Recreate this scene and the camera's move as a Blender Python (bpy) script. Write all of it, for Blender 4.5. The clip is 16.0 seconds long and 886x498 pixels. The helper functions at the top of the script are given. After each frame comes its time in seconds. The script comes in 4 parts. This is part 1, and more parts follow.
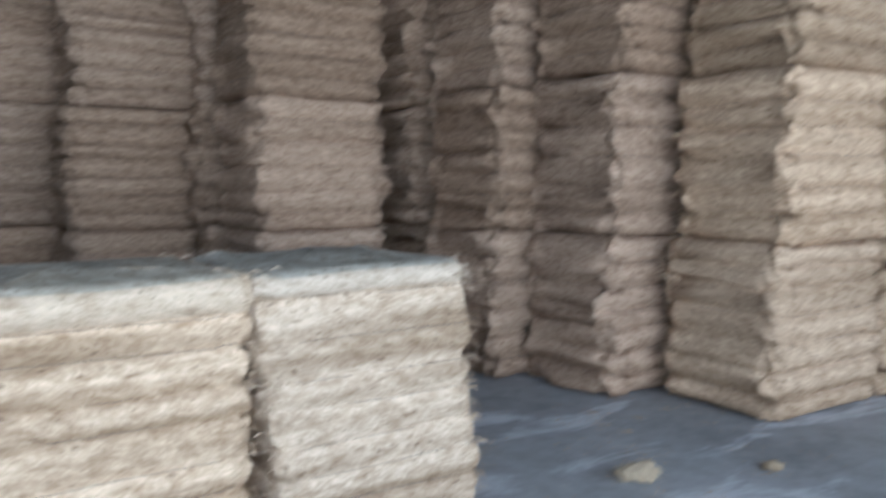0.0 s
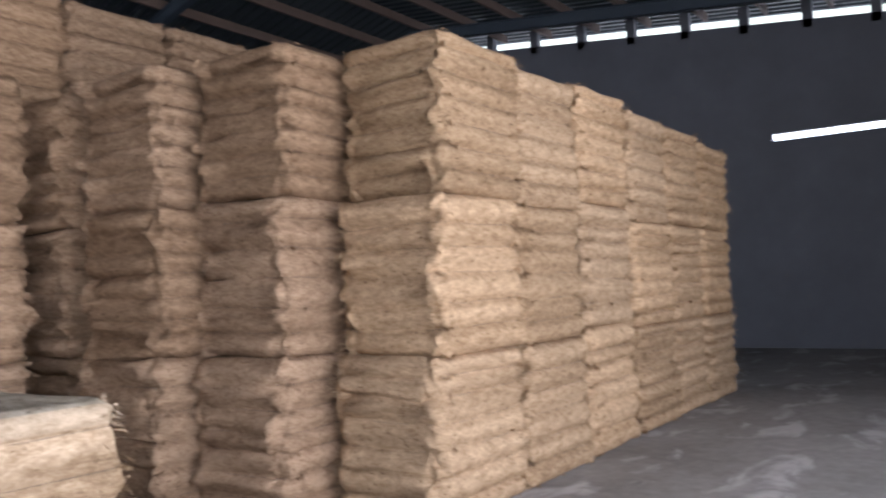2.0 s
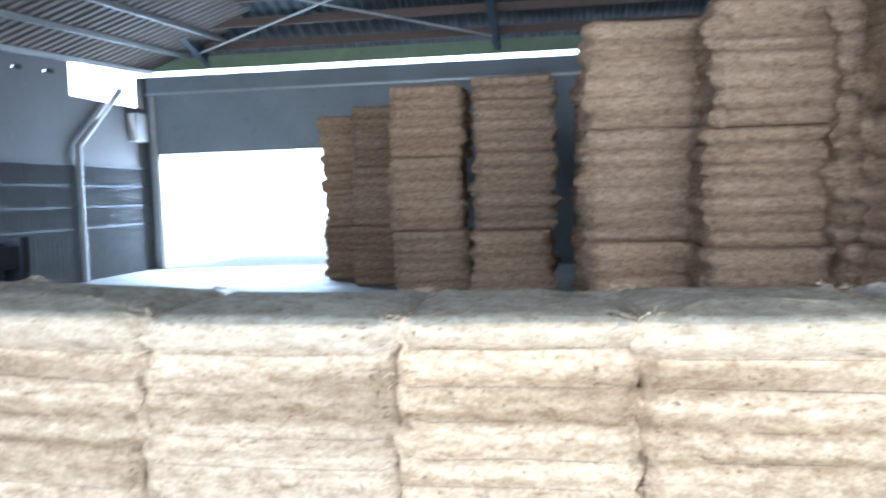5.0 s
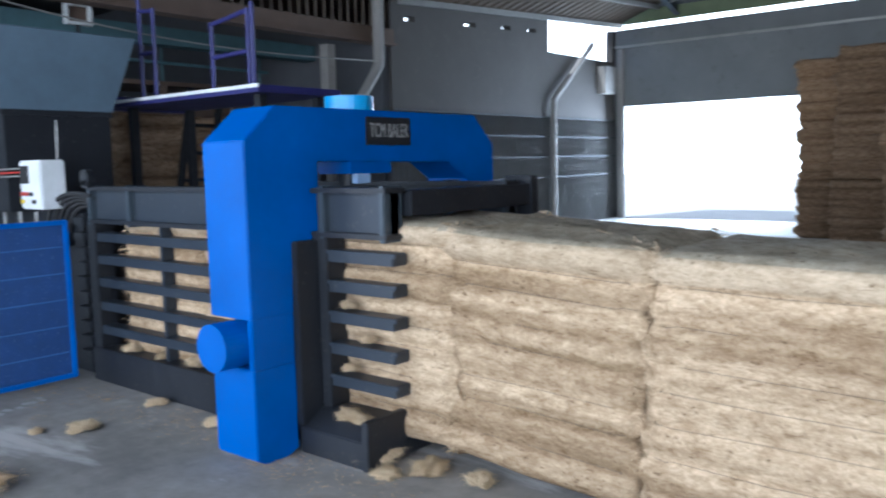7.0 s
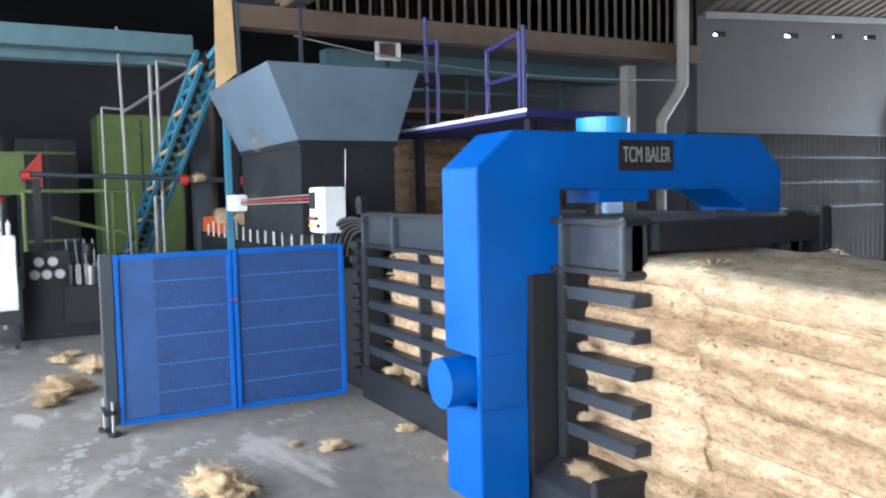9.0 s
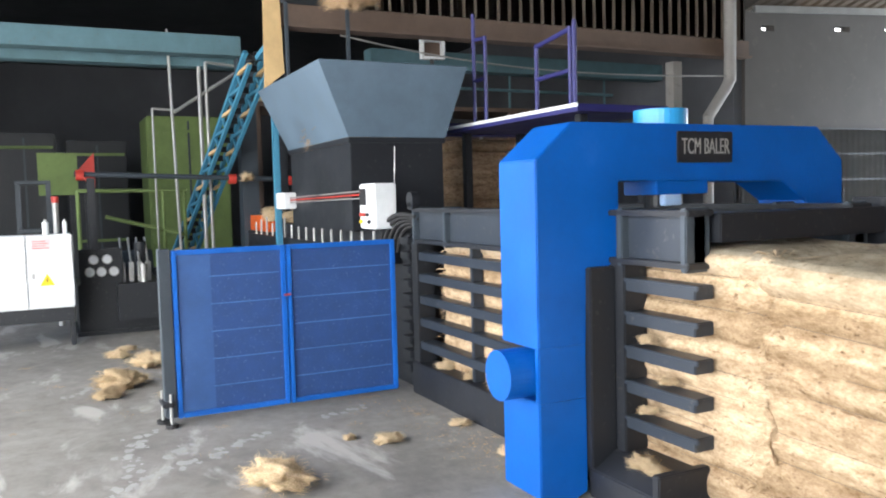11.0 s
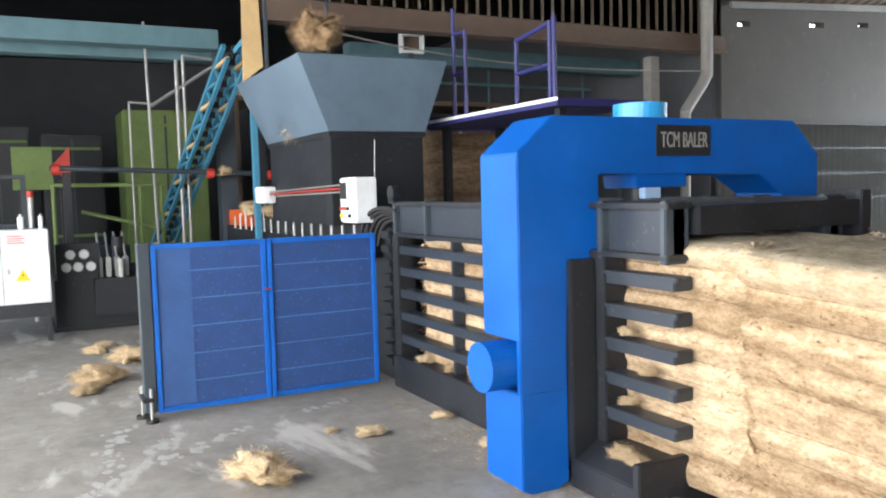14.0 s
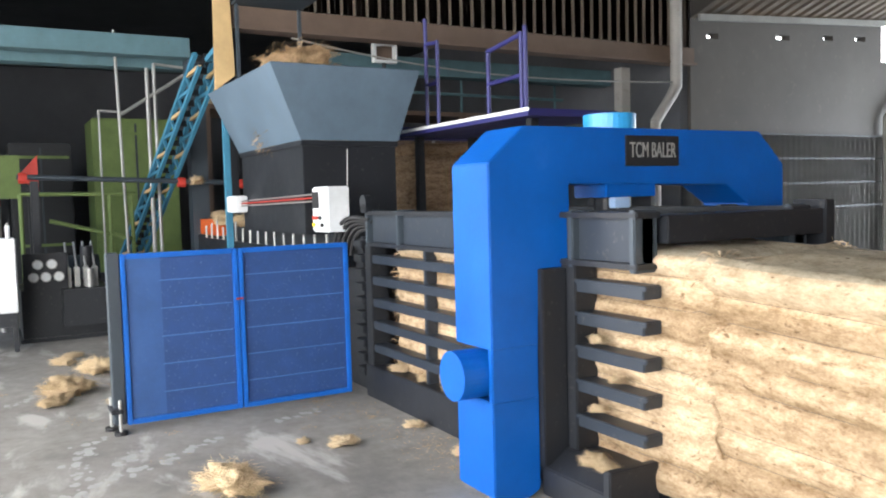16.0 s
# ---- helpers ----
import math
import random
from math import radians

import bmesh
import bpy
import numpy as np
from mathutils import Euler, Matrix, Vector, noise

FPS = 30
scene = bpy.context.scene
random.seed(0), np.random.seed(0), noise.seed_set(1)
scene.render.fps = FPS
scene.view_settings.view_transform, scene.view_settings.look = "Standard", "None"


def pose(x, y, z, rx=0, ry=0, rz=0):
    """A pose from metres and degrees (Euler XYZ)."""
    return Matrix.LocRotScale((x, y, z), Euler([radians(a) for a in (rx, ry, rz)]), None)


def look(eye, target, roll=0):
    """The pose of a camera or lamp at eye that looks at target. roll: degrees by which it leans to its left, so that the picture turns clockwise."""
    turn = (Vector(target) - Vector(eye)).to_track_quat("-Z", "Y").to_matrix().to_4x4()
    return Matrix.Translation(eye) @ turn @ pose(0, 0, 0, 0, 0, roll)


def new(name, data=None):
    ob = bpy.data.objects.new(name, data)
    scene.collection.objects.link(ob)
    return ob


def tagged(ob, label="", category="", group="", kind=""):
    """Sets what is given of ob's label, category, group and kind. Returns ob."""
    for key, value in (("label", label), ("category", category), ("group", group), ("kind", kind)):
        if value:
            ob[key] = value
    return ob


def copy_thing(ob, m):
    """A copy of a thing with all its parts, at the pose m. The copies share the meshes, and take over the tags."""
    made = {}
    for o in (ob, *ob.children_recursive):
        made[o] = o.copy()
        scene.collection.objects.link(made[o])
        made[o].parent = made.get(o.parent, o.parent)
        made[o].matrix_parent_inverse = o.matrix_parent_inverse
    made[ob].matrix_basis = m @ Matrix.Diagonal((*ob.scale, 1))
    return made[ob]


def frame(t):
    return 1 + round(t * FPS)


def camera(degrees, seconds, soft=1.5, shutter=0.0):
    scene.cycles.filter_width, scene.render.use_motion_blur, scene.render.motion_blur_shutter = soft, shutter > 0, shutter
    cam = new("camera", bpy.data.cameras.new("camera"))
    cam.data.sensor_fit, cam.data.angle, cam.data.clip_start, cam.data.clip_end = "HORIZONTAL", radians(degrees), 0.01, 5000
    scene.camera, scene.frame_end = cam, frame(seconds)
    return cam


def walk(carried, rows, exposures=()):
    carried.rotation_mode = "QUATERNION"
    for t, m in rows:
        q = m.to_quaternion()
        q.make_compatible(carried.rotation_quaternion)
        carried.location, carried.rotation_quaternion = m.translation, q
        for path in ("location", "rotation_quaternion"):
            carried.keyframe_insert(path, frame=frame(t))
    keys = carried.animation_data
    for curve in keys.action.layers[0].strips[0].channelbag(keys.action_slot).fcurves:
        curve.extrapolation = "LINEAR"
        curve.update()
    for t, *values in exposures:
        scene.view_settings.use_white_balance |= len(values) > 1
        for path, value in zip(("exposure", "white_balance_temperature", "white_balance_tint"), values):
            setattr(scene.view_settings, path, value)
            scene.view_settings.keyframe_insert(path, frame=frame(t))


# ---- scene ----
cam = camera(57.34, 16.0, soft=2.0, shutter=0.4)
PATH = [
    (0, pose(0.489, -0.293, 1.568, 85.11, 0.32, -33.17)),
    (0.5, pose(0.517, -0.323, 1.630, 91.61, -0.07, -44.57)),
    (1, pose(0.563, -0.358, 1.628, 92.97, 1.07, -54.16)),
    (1.5, pose(0.585, -0.381, 1.612, 92.36, 1.75, -58.50)),
    (2, pose(0.553, -0.367, 1.622, 92.62, 2.34, -55.44)),
    (2.5, pose(0.480, -0.298, 1.665, 95.10, 2.67, -42.56)),
    (3, pose(0.422, -0.256, 1.667, 97.00, 2.72, -28.54)),
    (3.5, pose(0.398, -0.229, 1.673, 97.40, 3.22, -15.18)),
    (4, pose(0.330, -0.237, 1.722, 95.85, 3.35, -5.02)),
    (4.2, pose(0.346, -0.219, 1.720, 93.71, 3.35, -2.42)),
    (6.3, pose(0.069, -0.479, 1.613, 81.81, -0.23, 27.14)),
    (6.5, pose(0.058, -0.486, 1.620, 82.73, 0.07, 30.31)),
    (7, pose(0.057, -0.429, 1.620, 83.85, 1.26, 39.02)),
    (7.5, pose(0.170, -0.186, 1.627, 84.42, 1.28, 46.94)),
    (8, pose(0.135, -0.003, 1.626, 84.33, 1.35, 52.87)),
    (8.5, pose(0.035, 0.074, 1.623, 84.92, 1.32, 58.06)),
    (9, pose(0.029, 0.121, 1.630, 86.05, 1.23, 61.17)),
    (9.5, pose(0.014, 0.120, 1.631, 86.82, 1.30, 63.02)),
    (9.7, pose(0.014, 0.112, 1.626, 86.76, 1.28, 63.65)),
    (11.8, pose(-0.019, -0.002, 1.576, 85.82, 1.57, 63.57)),
    (12, pose(-0.010, 0.004, 1.574, 85.68, 1.55, 63.36)),
    (12.5, pose(-0.008, 0.006, 1.582, 85.44, 1.59, 63.12)),
    (13, pose(-0.005, 0.000, 1.577, 85.38, 1.55, 62.86)),
    (13.5, pose(-0.006, 0.005, 1.579, 85.28, 1.52, 62.49)),
    (14, pose(-0.000, 0.000, 1.582, 85.77, 1.55, 62.31)),
    (14.5, pose(0.005, 0.000, 1.579, 86.26, 1.45, 62.02)),
    (15, pose(-0.003, 0.002, 1.578, 86.18, 1.55, 61.27)),
    (15.5, pose(0.018, -0.001, 1.578, 86.26, 1.60, 60.88)),
    (16, pose(0.018, 0.001, 1.583, 86.37, 1.51, 60.45)),
]
EXPOSURES = [(0.0, 0.05, 4650, 7), (0.5, 0.2, 4450, 7), (1.0, 0.4, 4300, 9), (1.5, 0.4, 5000, 17), (2.0, 0.22, 5700, 20), (2.5, 0.2, 6000, 18), (3.0, 0.7, 5100, 9),
             (3.5, 1.05, 4950, 8), (4.2, 1.08, 4800, 7), (6.3, -0.3, 4850, 7), (7.0, 0.0, 5200, 9), (7.5, 0.25, 5500, 10), (8.0, 0.58, 5750, 11), (9.0, 0.78, 5800, 11), (12.0, 0.85, 6350, 11), (16.0, 0.85, 6350, 11)]
walk(cam, PATH, EXPOSURES)

# ---- world, sun, daylight in the open front ----
world = bpy.data.worlds.new("sky")
world.use_nodes = True
scene.world = world
nt = world.node_tree
sky = nt.nodes.new("ShaderNodeTexSky")
sky.sky_type = "NISHITA"
sky.sun_disc = False
sky.sun_elevation = radians(58)
sky.sun_rotation = radians(200)
nt.links.new(sky.outputs[0], nt.nodes["Background"].inputs[0])
nt.nodes["Background"].inputs[1].default_value = 0.15
sun = bpy.data.lights.new("sun", "SUN")
sun.energy, sun.angle, sun.color = 4.5, radians(2), (1, 0.95, 0.86)
sun_ob = new("sun", sun)
sun_ob.matrix_world = look((-18.1, -49.8, 84.8), (0, 0, 0))
day = bpy.data.lights.new("front_daylight", "AREA")
day.shape, day.size, day.size_y, day.energy, day.color = "RECTANGLE", 16.0, 4.4, 1350, (1.0, 0.97, 0.93)
day_ob = new("front_daylight", day)
day_ob.matrix_world = look((-0.2, -3.9, 2.4), (-0.2, 4, 2.1))
back = bpy.data.lights.new("door_daylight", "AREA")
back.shape, back.size, back.size_y, back.energy, back.color = "RECTANGLE", 4.2, 2.8, 750, (0.86, 0.94, 1.0)
new("door_daylight", back).matrix_world = look((-7.9, 19.85, 1.55), (-6.0, 8, 1.2))

# ---- materials ----
def material(name, rough=0.6, metal=0.0):
    m = bpy.data.materials.new(name)
    m.use_nodes = True
    b = m.node_tree.nodes["Principled BSDF"]
    b.inputs["Roughness"].default_value = rough
    b.inputs["Metallic"].default_value = metal
    return m, m.node_tree, b


def node(t, kind, **props):
    n = t.nodes.new(kind)
    for k, v in props.items():
        if k in n.inputs.keys():
            n.inputs[k].default_value = v
    return n


def ramp(t, stops):
    r = t.nodes.new("ShaderNodeValToRGB")
    e = r.color_ramp.elements
    while len(e) < len(stops):
        e.new(0.5)
    for el, (p, c) in zip(e, stops):
        el.position, el.color = p, (*c, 1)
    return r


def coords(t, scale=(1, 1, 1)):
    c = t.nodes.new("ShaderNodeTexCoord")
    mp = t.nodes.new("ShaderNodeMapping")
    mp.inputs["Scale"].default_value = scale
    t.links.new(c.outputs["Object"], mp.inputs["Vector"])
    return mp.outputs["Vector"]


def mixed(t, a, b, f, mode="MIX"):
    n = t.nodes.new("ShaderNodeMixRGB")
    n.blend_type = mode
    for s, v in (("Color1", a), ("Color2", b), ("Fac", f)):
        if hasattr(v, "node"):
            t.links.new(v, n.inputs[s])
        elif isinstance(v, tuple):
            n.inputs[s].default_value = (*v, 1)
        else:
            n.inputs[s].default_value = v
    return n.outputs[0]


def coir(name, dark, mid, light, fibre=1.0, bands=0.0, speck=0.27):
    m, t, b = material(name, 0.95)
    b.inputs["Specular IOR Level"].default_value = 0.1
    v = coords(t, (38, 38, 60))
    v2 = coords(t, (11.0, 11.0, 26))
    n1 = node(t, "ShaderNodeTexNoise", Scale=1.2, Detail=9.0, Roughness=0.75)
    n2 = node(t, "ShaderNodeTexNoise", Scale=1.0, Detail=6.0, Roughness=0.62)
    t.links.new(v, n1.inputs["Vector"])
    t.links.new(v2, n2.inputs["Vector"])
    blend = t.nodes.new("ShaderNodeMath")
    blend.operation = "MULTIPLY_ADD"
    blend.inputs[1].default_value = 0.35
    half = t.nodes.new("ShaderNodeMath")
    half.operation = "MULTIPLY"
    half.inputs[1].default_value = 0.65
    t.links.new(n1.outputs[0], half.inputs[0])
    t.links.new(n2.outputs[0], blend.inputs[0])
    t.links.new(half.outputs[0], blend.inputs[2])
    r1 = ramp(t, [(0.37, dark), (0.5, mid), (0.62, light)])
    r2 = ramp(t, [(0.32, (0.78, 0.74, 0.68)), (0.5, (0.97, 0.96, 0.94)), (0.72, (1.1, 1.08, 1.04))])
    t.links.new(blend.outputs[0], r1.inputs[0])
    t.links.new(n2.outputs[0], r2.inputs[0])
    c = mixed(t, r1.outputs[0], r2.outputs[0], 0.85, "MULTIPLY")
    oi = t.nodes.new("ShaderNodeObjectInfo")
    r3 = ramp(t, [(0.0, (0.72, 0.68, 0.62)), (0.5, (1, 1, 1)), (1.0, (1.15, 1.1, 1.02))])
    t.links.new(oi.outputs["Random"], r3.inputs[0])
    c = mixed(t, c, r3.outputs[0], 0.8, "MULTIPLY")
    # broad pale and brown layers of pressed fibre
    if bands:
        nb = node(t, "ShaderNodeTexNoise", Scale=1.0, Detail=1.5, Roughness=0.5)
        t.links.new(coords(t, (0.35, 0.35, 8.0)), nb.inputs["Vector"])
        rb = ramp(t, [(0.38, (0.6, 0.54, 0.46)), (0.47, (0.86, 0.82, 0.76)), (0.57, (1.16, 1.15, 1.12))])
        t.links.new(nb.outputs[0], rb.inputs[0])
        c = mixed(t, c, rb.outputs[0], bands, "MULTIPLY")
    # broken creases between the pressed layers, their shade painted as dark streaks
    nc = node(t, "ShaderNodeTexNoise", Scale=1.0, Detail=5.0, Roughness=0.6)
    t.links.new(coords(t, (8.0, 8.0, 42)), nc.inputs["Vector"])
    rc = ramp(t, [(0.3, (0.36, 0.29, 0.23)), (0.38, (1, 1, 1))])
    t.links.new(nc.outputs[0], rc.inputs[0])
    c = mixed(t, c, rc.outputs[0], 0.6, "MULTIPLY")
    # small dark specks of husk
    n4 = node(t, "ShaderNodeTexNoise", Scale=26.0, Detail=3.0)
    t.links.new(coords(t, (1, 1, 1.6)), n4.inputs["Vector"])
    r4 = ramp(t, [(speck, (0.35, 0.3, 0.26)), (speck + 0.1, (1, 1, 1))])
    t.links.new(n4.outputs[0], r4.inputs[0])
    c = mixed(t, c, r4.outputs[0], 0.8, "MULTIPLY")
    t.links.new(c, b.inputs["Base Color"])
    n3 = node(t, "ShaderNodeTexNoise", Scale=14.0, Detail=8.0, Roughness=0.75)
    t.links.new(coords(t, (1, 1, 3)), n3.inputs["Vector"])
    bp = node(t, "ShaderNodeBump", Strength=0.75 * fibre, Distance=0.025)
    t.links.new(n3.outputs[0], bp.inputs["Height"])
    t.links.new(bp.outputs[0], b.inputs["Normal"])
    return m


def paint(name, col, rough=0.4, metal=0.0, wear=0.25, wear_col=(0.05, 0.05, 0.05), scale=3.0, bump=0.08):
    m, t, b = material(name, rough, metal)
    v = coords(t)
    n1 = node(t, "ShaderNodeTexNoise", Scale=scale, Detail=7.0, Roughness=0.65)
    n2 = node(t, "ShaderNodeTexNoise", Scale=scale * 9, Detail=4.0)
    t.links.new(v, n1.inputs["Vector"])
    t.links.new(v, n2.inputs["Vector"])
    r1 = ramp(t, [(0.35, tuple(x * 0.82 for x in col)), (0.6, col), (0.8, tuple(min(1, x * 1.12 + 0.01) for x in col))])
    t.links.new(n1.outputs[0], r1.inputs[0])
    r2 = ramp(t, [(0.62, (0, 0, 0)), (0.76, (1, 1, 1))])
    t.links.new(n2.outputs[0], r2.inputs[0])
    f = t.nodes.new("ShaderNodeMath")
    f.operation = "MULTIPLY"
    f.inputs[1].default_value = wear
    t.links.new(r2.outputs[0], f.inputs[0])
    t.links.new(mixed(t, r1.outputs[0], wear_col, f.outputs[0]), b.inputs["Base Color"])
    rr = t.nodes.new("ShaderNodeMapRange")
    rr.inputs["To Min"].default_value, rr.inputs["To Max"].default_value = max(0.05, rough - 0.12), min(1, rough + 0.2)
    t.links.new(n1.outputs[0], rr.inputs["Value"])
    t.links.new(rr.outputs[0], b.inputs["Roughness"])
    bp = node(t, "ShaderNodeBump", Strength=bump, Distance=0.01)
    t.links.new(n2.outputs[0], bp.inputs["Height"])
    t.links.new(bp.outputs[0], b.inputs["Normal"])
    return m


def concrete(name):
    m, t, b = material(name, 0.75)
    v = coords(t)
    n1 = node(t, "ShaderNodeTexNoise", Scale=0.6, Detail=8.0, Roughness=0.65)
    n2 = node(t, "ShaderNodeTexNoise", Scale=7.0, Detail=8.0, Roughness=0.7)
    n3 = node(t, "ShaderNodeTexNoise", Scale=0.9, Detail=9.0, Roughness=0.6, Distortion=0.45)
    for n in (n1, n2):
        t.links.new(v, n.inputs["Vector"])
    t.links.new(coords(t, (1.0, 2.3, 1.0)), n3.inputs["Vector"])
    r1 = ramp(t, [(0.3, (0.165, 0.157, 0.145)), (0.5, (0.25, 0.24, 0.222)), (0.7, (0.31, 0.297, 0.275))])
    t.links.new(n1.outputs[0], r1.inputs[0])
    r2 = ramp(t, [(0.3, (0.75, 0.74, 0.72)), (0.7, (1.15, 1.13, 1.1))])
    t.links.new(n2.outputs[0], r2.inputs[0])
    c = mixed(t, r1.outputs[0], r2.outputs[0], 1.0, "MULTIPLY")
    r3 = ramp(t, [(0.55, (0, 0, 0)), (0.64, (1, 1, 1))])
    t.links.new(n3.outputs[0], r3.inputs[0])
    c = mixed(t, c, (0.5, 0.48, 0.45), mixed(t, (0, 0, 0), r3.outputs[0], 0.75))
    t.links.new(c, b.inputs["Base Color"])
    bp = node(t, "ShaderNodeBump", Strength=0.25, Distance=0.01)
    t.links.new(n2.outputs[0], bp.inputs["Height"])
    t.links.new(bp.outputs[0], b.inputs["Normal"])
    return m


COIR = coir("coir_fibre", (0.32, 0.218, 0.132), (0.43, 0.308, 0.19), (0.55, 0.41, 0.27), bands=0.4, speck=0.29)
# the coir_fibre tones, about a fifth darker
COIR_DARKER = coir("darker_coir_fibre", (0.25, 0.165, 0.102), (0.35, 0.243, 0.157), (0.46, 0.33, 0.218), bands=0.35)
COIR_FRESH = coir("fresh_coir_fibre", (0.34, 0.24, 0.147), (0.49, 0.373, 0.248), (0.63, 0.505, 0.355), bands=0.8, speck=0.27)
COIR_LOOSE = coir("loose_coir", (0.5, 0.37, 0.22), (0.68, 0.54, 0.35), (0.82, 0.68, 0.48), 1.0)
COIR_TOP = coir("top_layer_coir", (0.42, 0.32, 0.21), (0.54, 0.425, 0.29), (0.64, 0.52, 0.37))
# dusty bale tops, with the dim light they get put into the colour
COIR_DUSTY_DIM = coir("dusty_dim_coir", (0.29, 0.245, 0.175), (0.38, 0.33, 0.245), (0.46, 0.405, 0.315))
GREENISH = paint("green_translucent_sheet", (0.2, 0.25, 0.14), 0.6, wear=0.3)
FLOOR = concrete("dusty_concrete")
BLUE = paint("blue_paint", (0.0005, 0.084, 0.37), 0.42, wear=0.12)
BLUE.node_tree.nodes["Principled BSDF"].inputs["Specular IOR Level"].default_value = 0.35
GATE_BLUE = paint("gate_blue", (0.018, 0.058, 0.19), 0.55, wear=0.9, wear_col=(0.11, 0.165, 0.3), scale=7.0)
STRIP_BLUE = paint("strip_blue", (0.03, 0.085, 0.24), 0.5, wear=0.3, wear_col=(0.08, 0.13, 0.27), scale=4.0)
WIRE = paint("rusty_wire", (0.09, 0.07, 0.055), 0.6, wear=0.3)
RIB_BLUE = paint("rib_blue", (0.05, 0.14, 0.34), 0.5, wear=0.3)
FRAME_BLUE = paint("frame_blue", (0.003, 0.11, 0.46), 0.42, wear=0.2)
BLACK = paint("black_paint", (0.012, 0.014, 0.018), 0.45, wear=0.35, wear_col=(0.11, 0.1, 0.085))
NAVY = paint("navy_black_paint", (0.02, 0.027, 0.037), 0.42, wear=0.35, wear_col=(0.13, 0.12, 0.1))
SLATE = paint("slate_paint", (0.04, 0.053, 0.066), 0.45, wear=0.1, wear_col=(0.15, 0.15, 0.15))
HOPPER = paint("grey_blue_paint", (0.1, 0.145, 0.19), 0.5, wear=0.08, wear_col=(0.2, 0.2, 0.2))
WHITE = paint("white_paint", (0.72, 0.74, 0.74), 0.45, wear=0.1, wear_col=(0.4, 0.38, 0.35))
TEAL = paint("teal_paint", (0.05, 0.21, 0.32), 0.55, wear=0.6, wear_col=(0.12, 0.1, 0.08))
TEAL_DIM = paint("dusty_teal", (0.1, 0.19, 0.22), 0.7, wear=0.4, wear_col=(0.12, 0.09, 0.06))
GREEN = paint("green_paint", (0.17, 0.24, 0.075), 0.7, wear=0.35, wear_col=(0.08, 0.07, 0.04))
RED = paint("red_paint", (0.5, 0.045, 0.03), 0.5, wear=0.2)
ORANGE = paint("orange_paint", (0.8, 0.14, 0.02), 0.5, wear=0.15)
STEEL = paint("galvanised_steel", (0.42, 0.42, 0.4), 0.4, 0.6, wear=0.3, wear_col=(0.2, 0.18, 0.15))
RUST = paint("brown_steel", (0.14, 0.097, 0.073), 0.75, wear=0.4, wear_col=(0.08, 0.05, 0.035))
PURPLE = paint("violet_blue_paint", (0.022, 0.022, 0.12), 0.5, wear=0.2)
CLAD = paint("brown_cladding", (0.2, 0.165, 0.13), 0.7, wear=0.5, wear_col=(0.09, 0.07, 0.05), scale=1.2)
WALL_CLAD = paint("wall_cladding", (0.26, 0.255, 0.245), 0.7, wear=0.45, wear_col=(0.13, 0.12, 0.1), scale=1.2)
CLAD_GREY = paint("grey_cladding", (0.4, 0.385, 0.36), 0.65, wear=0.35, wear_col=(0.13, 0.12, 0.1), scale=1.2)
ROOF = paint("roof_sheet", (0.043, 0.05, 0.053), 0.42, 0.5, wear=0.45, wear_col=(0.035, 0.03, 0.028), scale=0.8)
DARK = paint("sooty_wall", (0.125, 0.13, 0.142), 0.85, wear=0.4, wear_col=(0.15, 0.14, 0.125), scale=0.8)
PANEL = paint("dusty_translucent_panel", (0.5, 0.62, 0.75), 0.6, wear=0.5, wear_col=(0.2, 0.22, 0.25))
PANEL.node_tree.nodes["Principled BSDF"].inputs["Transmission Weight"].default_value = 0.12
PLASTER = paint("stained_plaster", (0.24, 0.25, 0.255), 0.85, wear=0.3, wear_col=(0.12, 0.115, 0.11), scale=0.5)
WOOD = paint("plywood", (0.6, 0.42, 0.2), 0.7, wear=0.3, wear_col=(0.35, 0.22, 0.1), scale=2.5)
YELLOW = paint("yellow_sign", (0.85, 0.62, 0.02), 0.4, wear=0.0)
RUBBER = paint("rubber", (0.015, 0.015, 0.016), 0.6)

# ---- mesh helpers ----
def bm_box(bm, x0, x1, y0, y1, z0, z1, bevel=0.0):
    r = bmesh.ops.create_cube(bm, size=1)
    vs = r["verts"]
    for v in vs:
        v.co = Vector(((x0 + x1) / 2 + v.co.x * (x1 - x0), (y0 + y1) / 2 + v.co.y * (y1 - y0), (z0 + z1) / 2 + v.co.z * (z1 - z0)))
    if bevel:
        es = {e for v in vs for e in v.link_edges}
        bmesh.ops.bevel(bm, geom=list(es), offset=bevel, segments=2, affect="EDGES")
    return bm


def box(*a, bevel=0.006):
    return bm_box(bmesh.new(), *a, bevel=bevel)


def bm_bar(bm, p, q, r=0.03, seg=10, square=False):
    p, q = Vector(p), Vector(q)
    d = q - p
    m = Matrix.Translation((p + q) / 2) @ d.to_track_quat("Z", "Y").to_matrix().to_4x4()
    if square:
        vs = bmesh.ops.create_cube(bm, size=1)["verts"]
        bmesh.ops.transform(bm, matrix=m @ Matrix.Diagonal((2 * r, 2 * r, d.length, 1)), verts=vs)
    else:
        bmesh.ops.create_cone(bm, cap_ends=True, segments=seg, radius1=r, radius2=r, depth=d.length, matrix=m)
    return bm


def bar(p, q, r=0.03, seg=10, square=False):
    return bm_bar(bmesh.new(), p, q, r, seg, square)


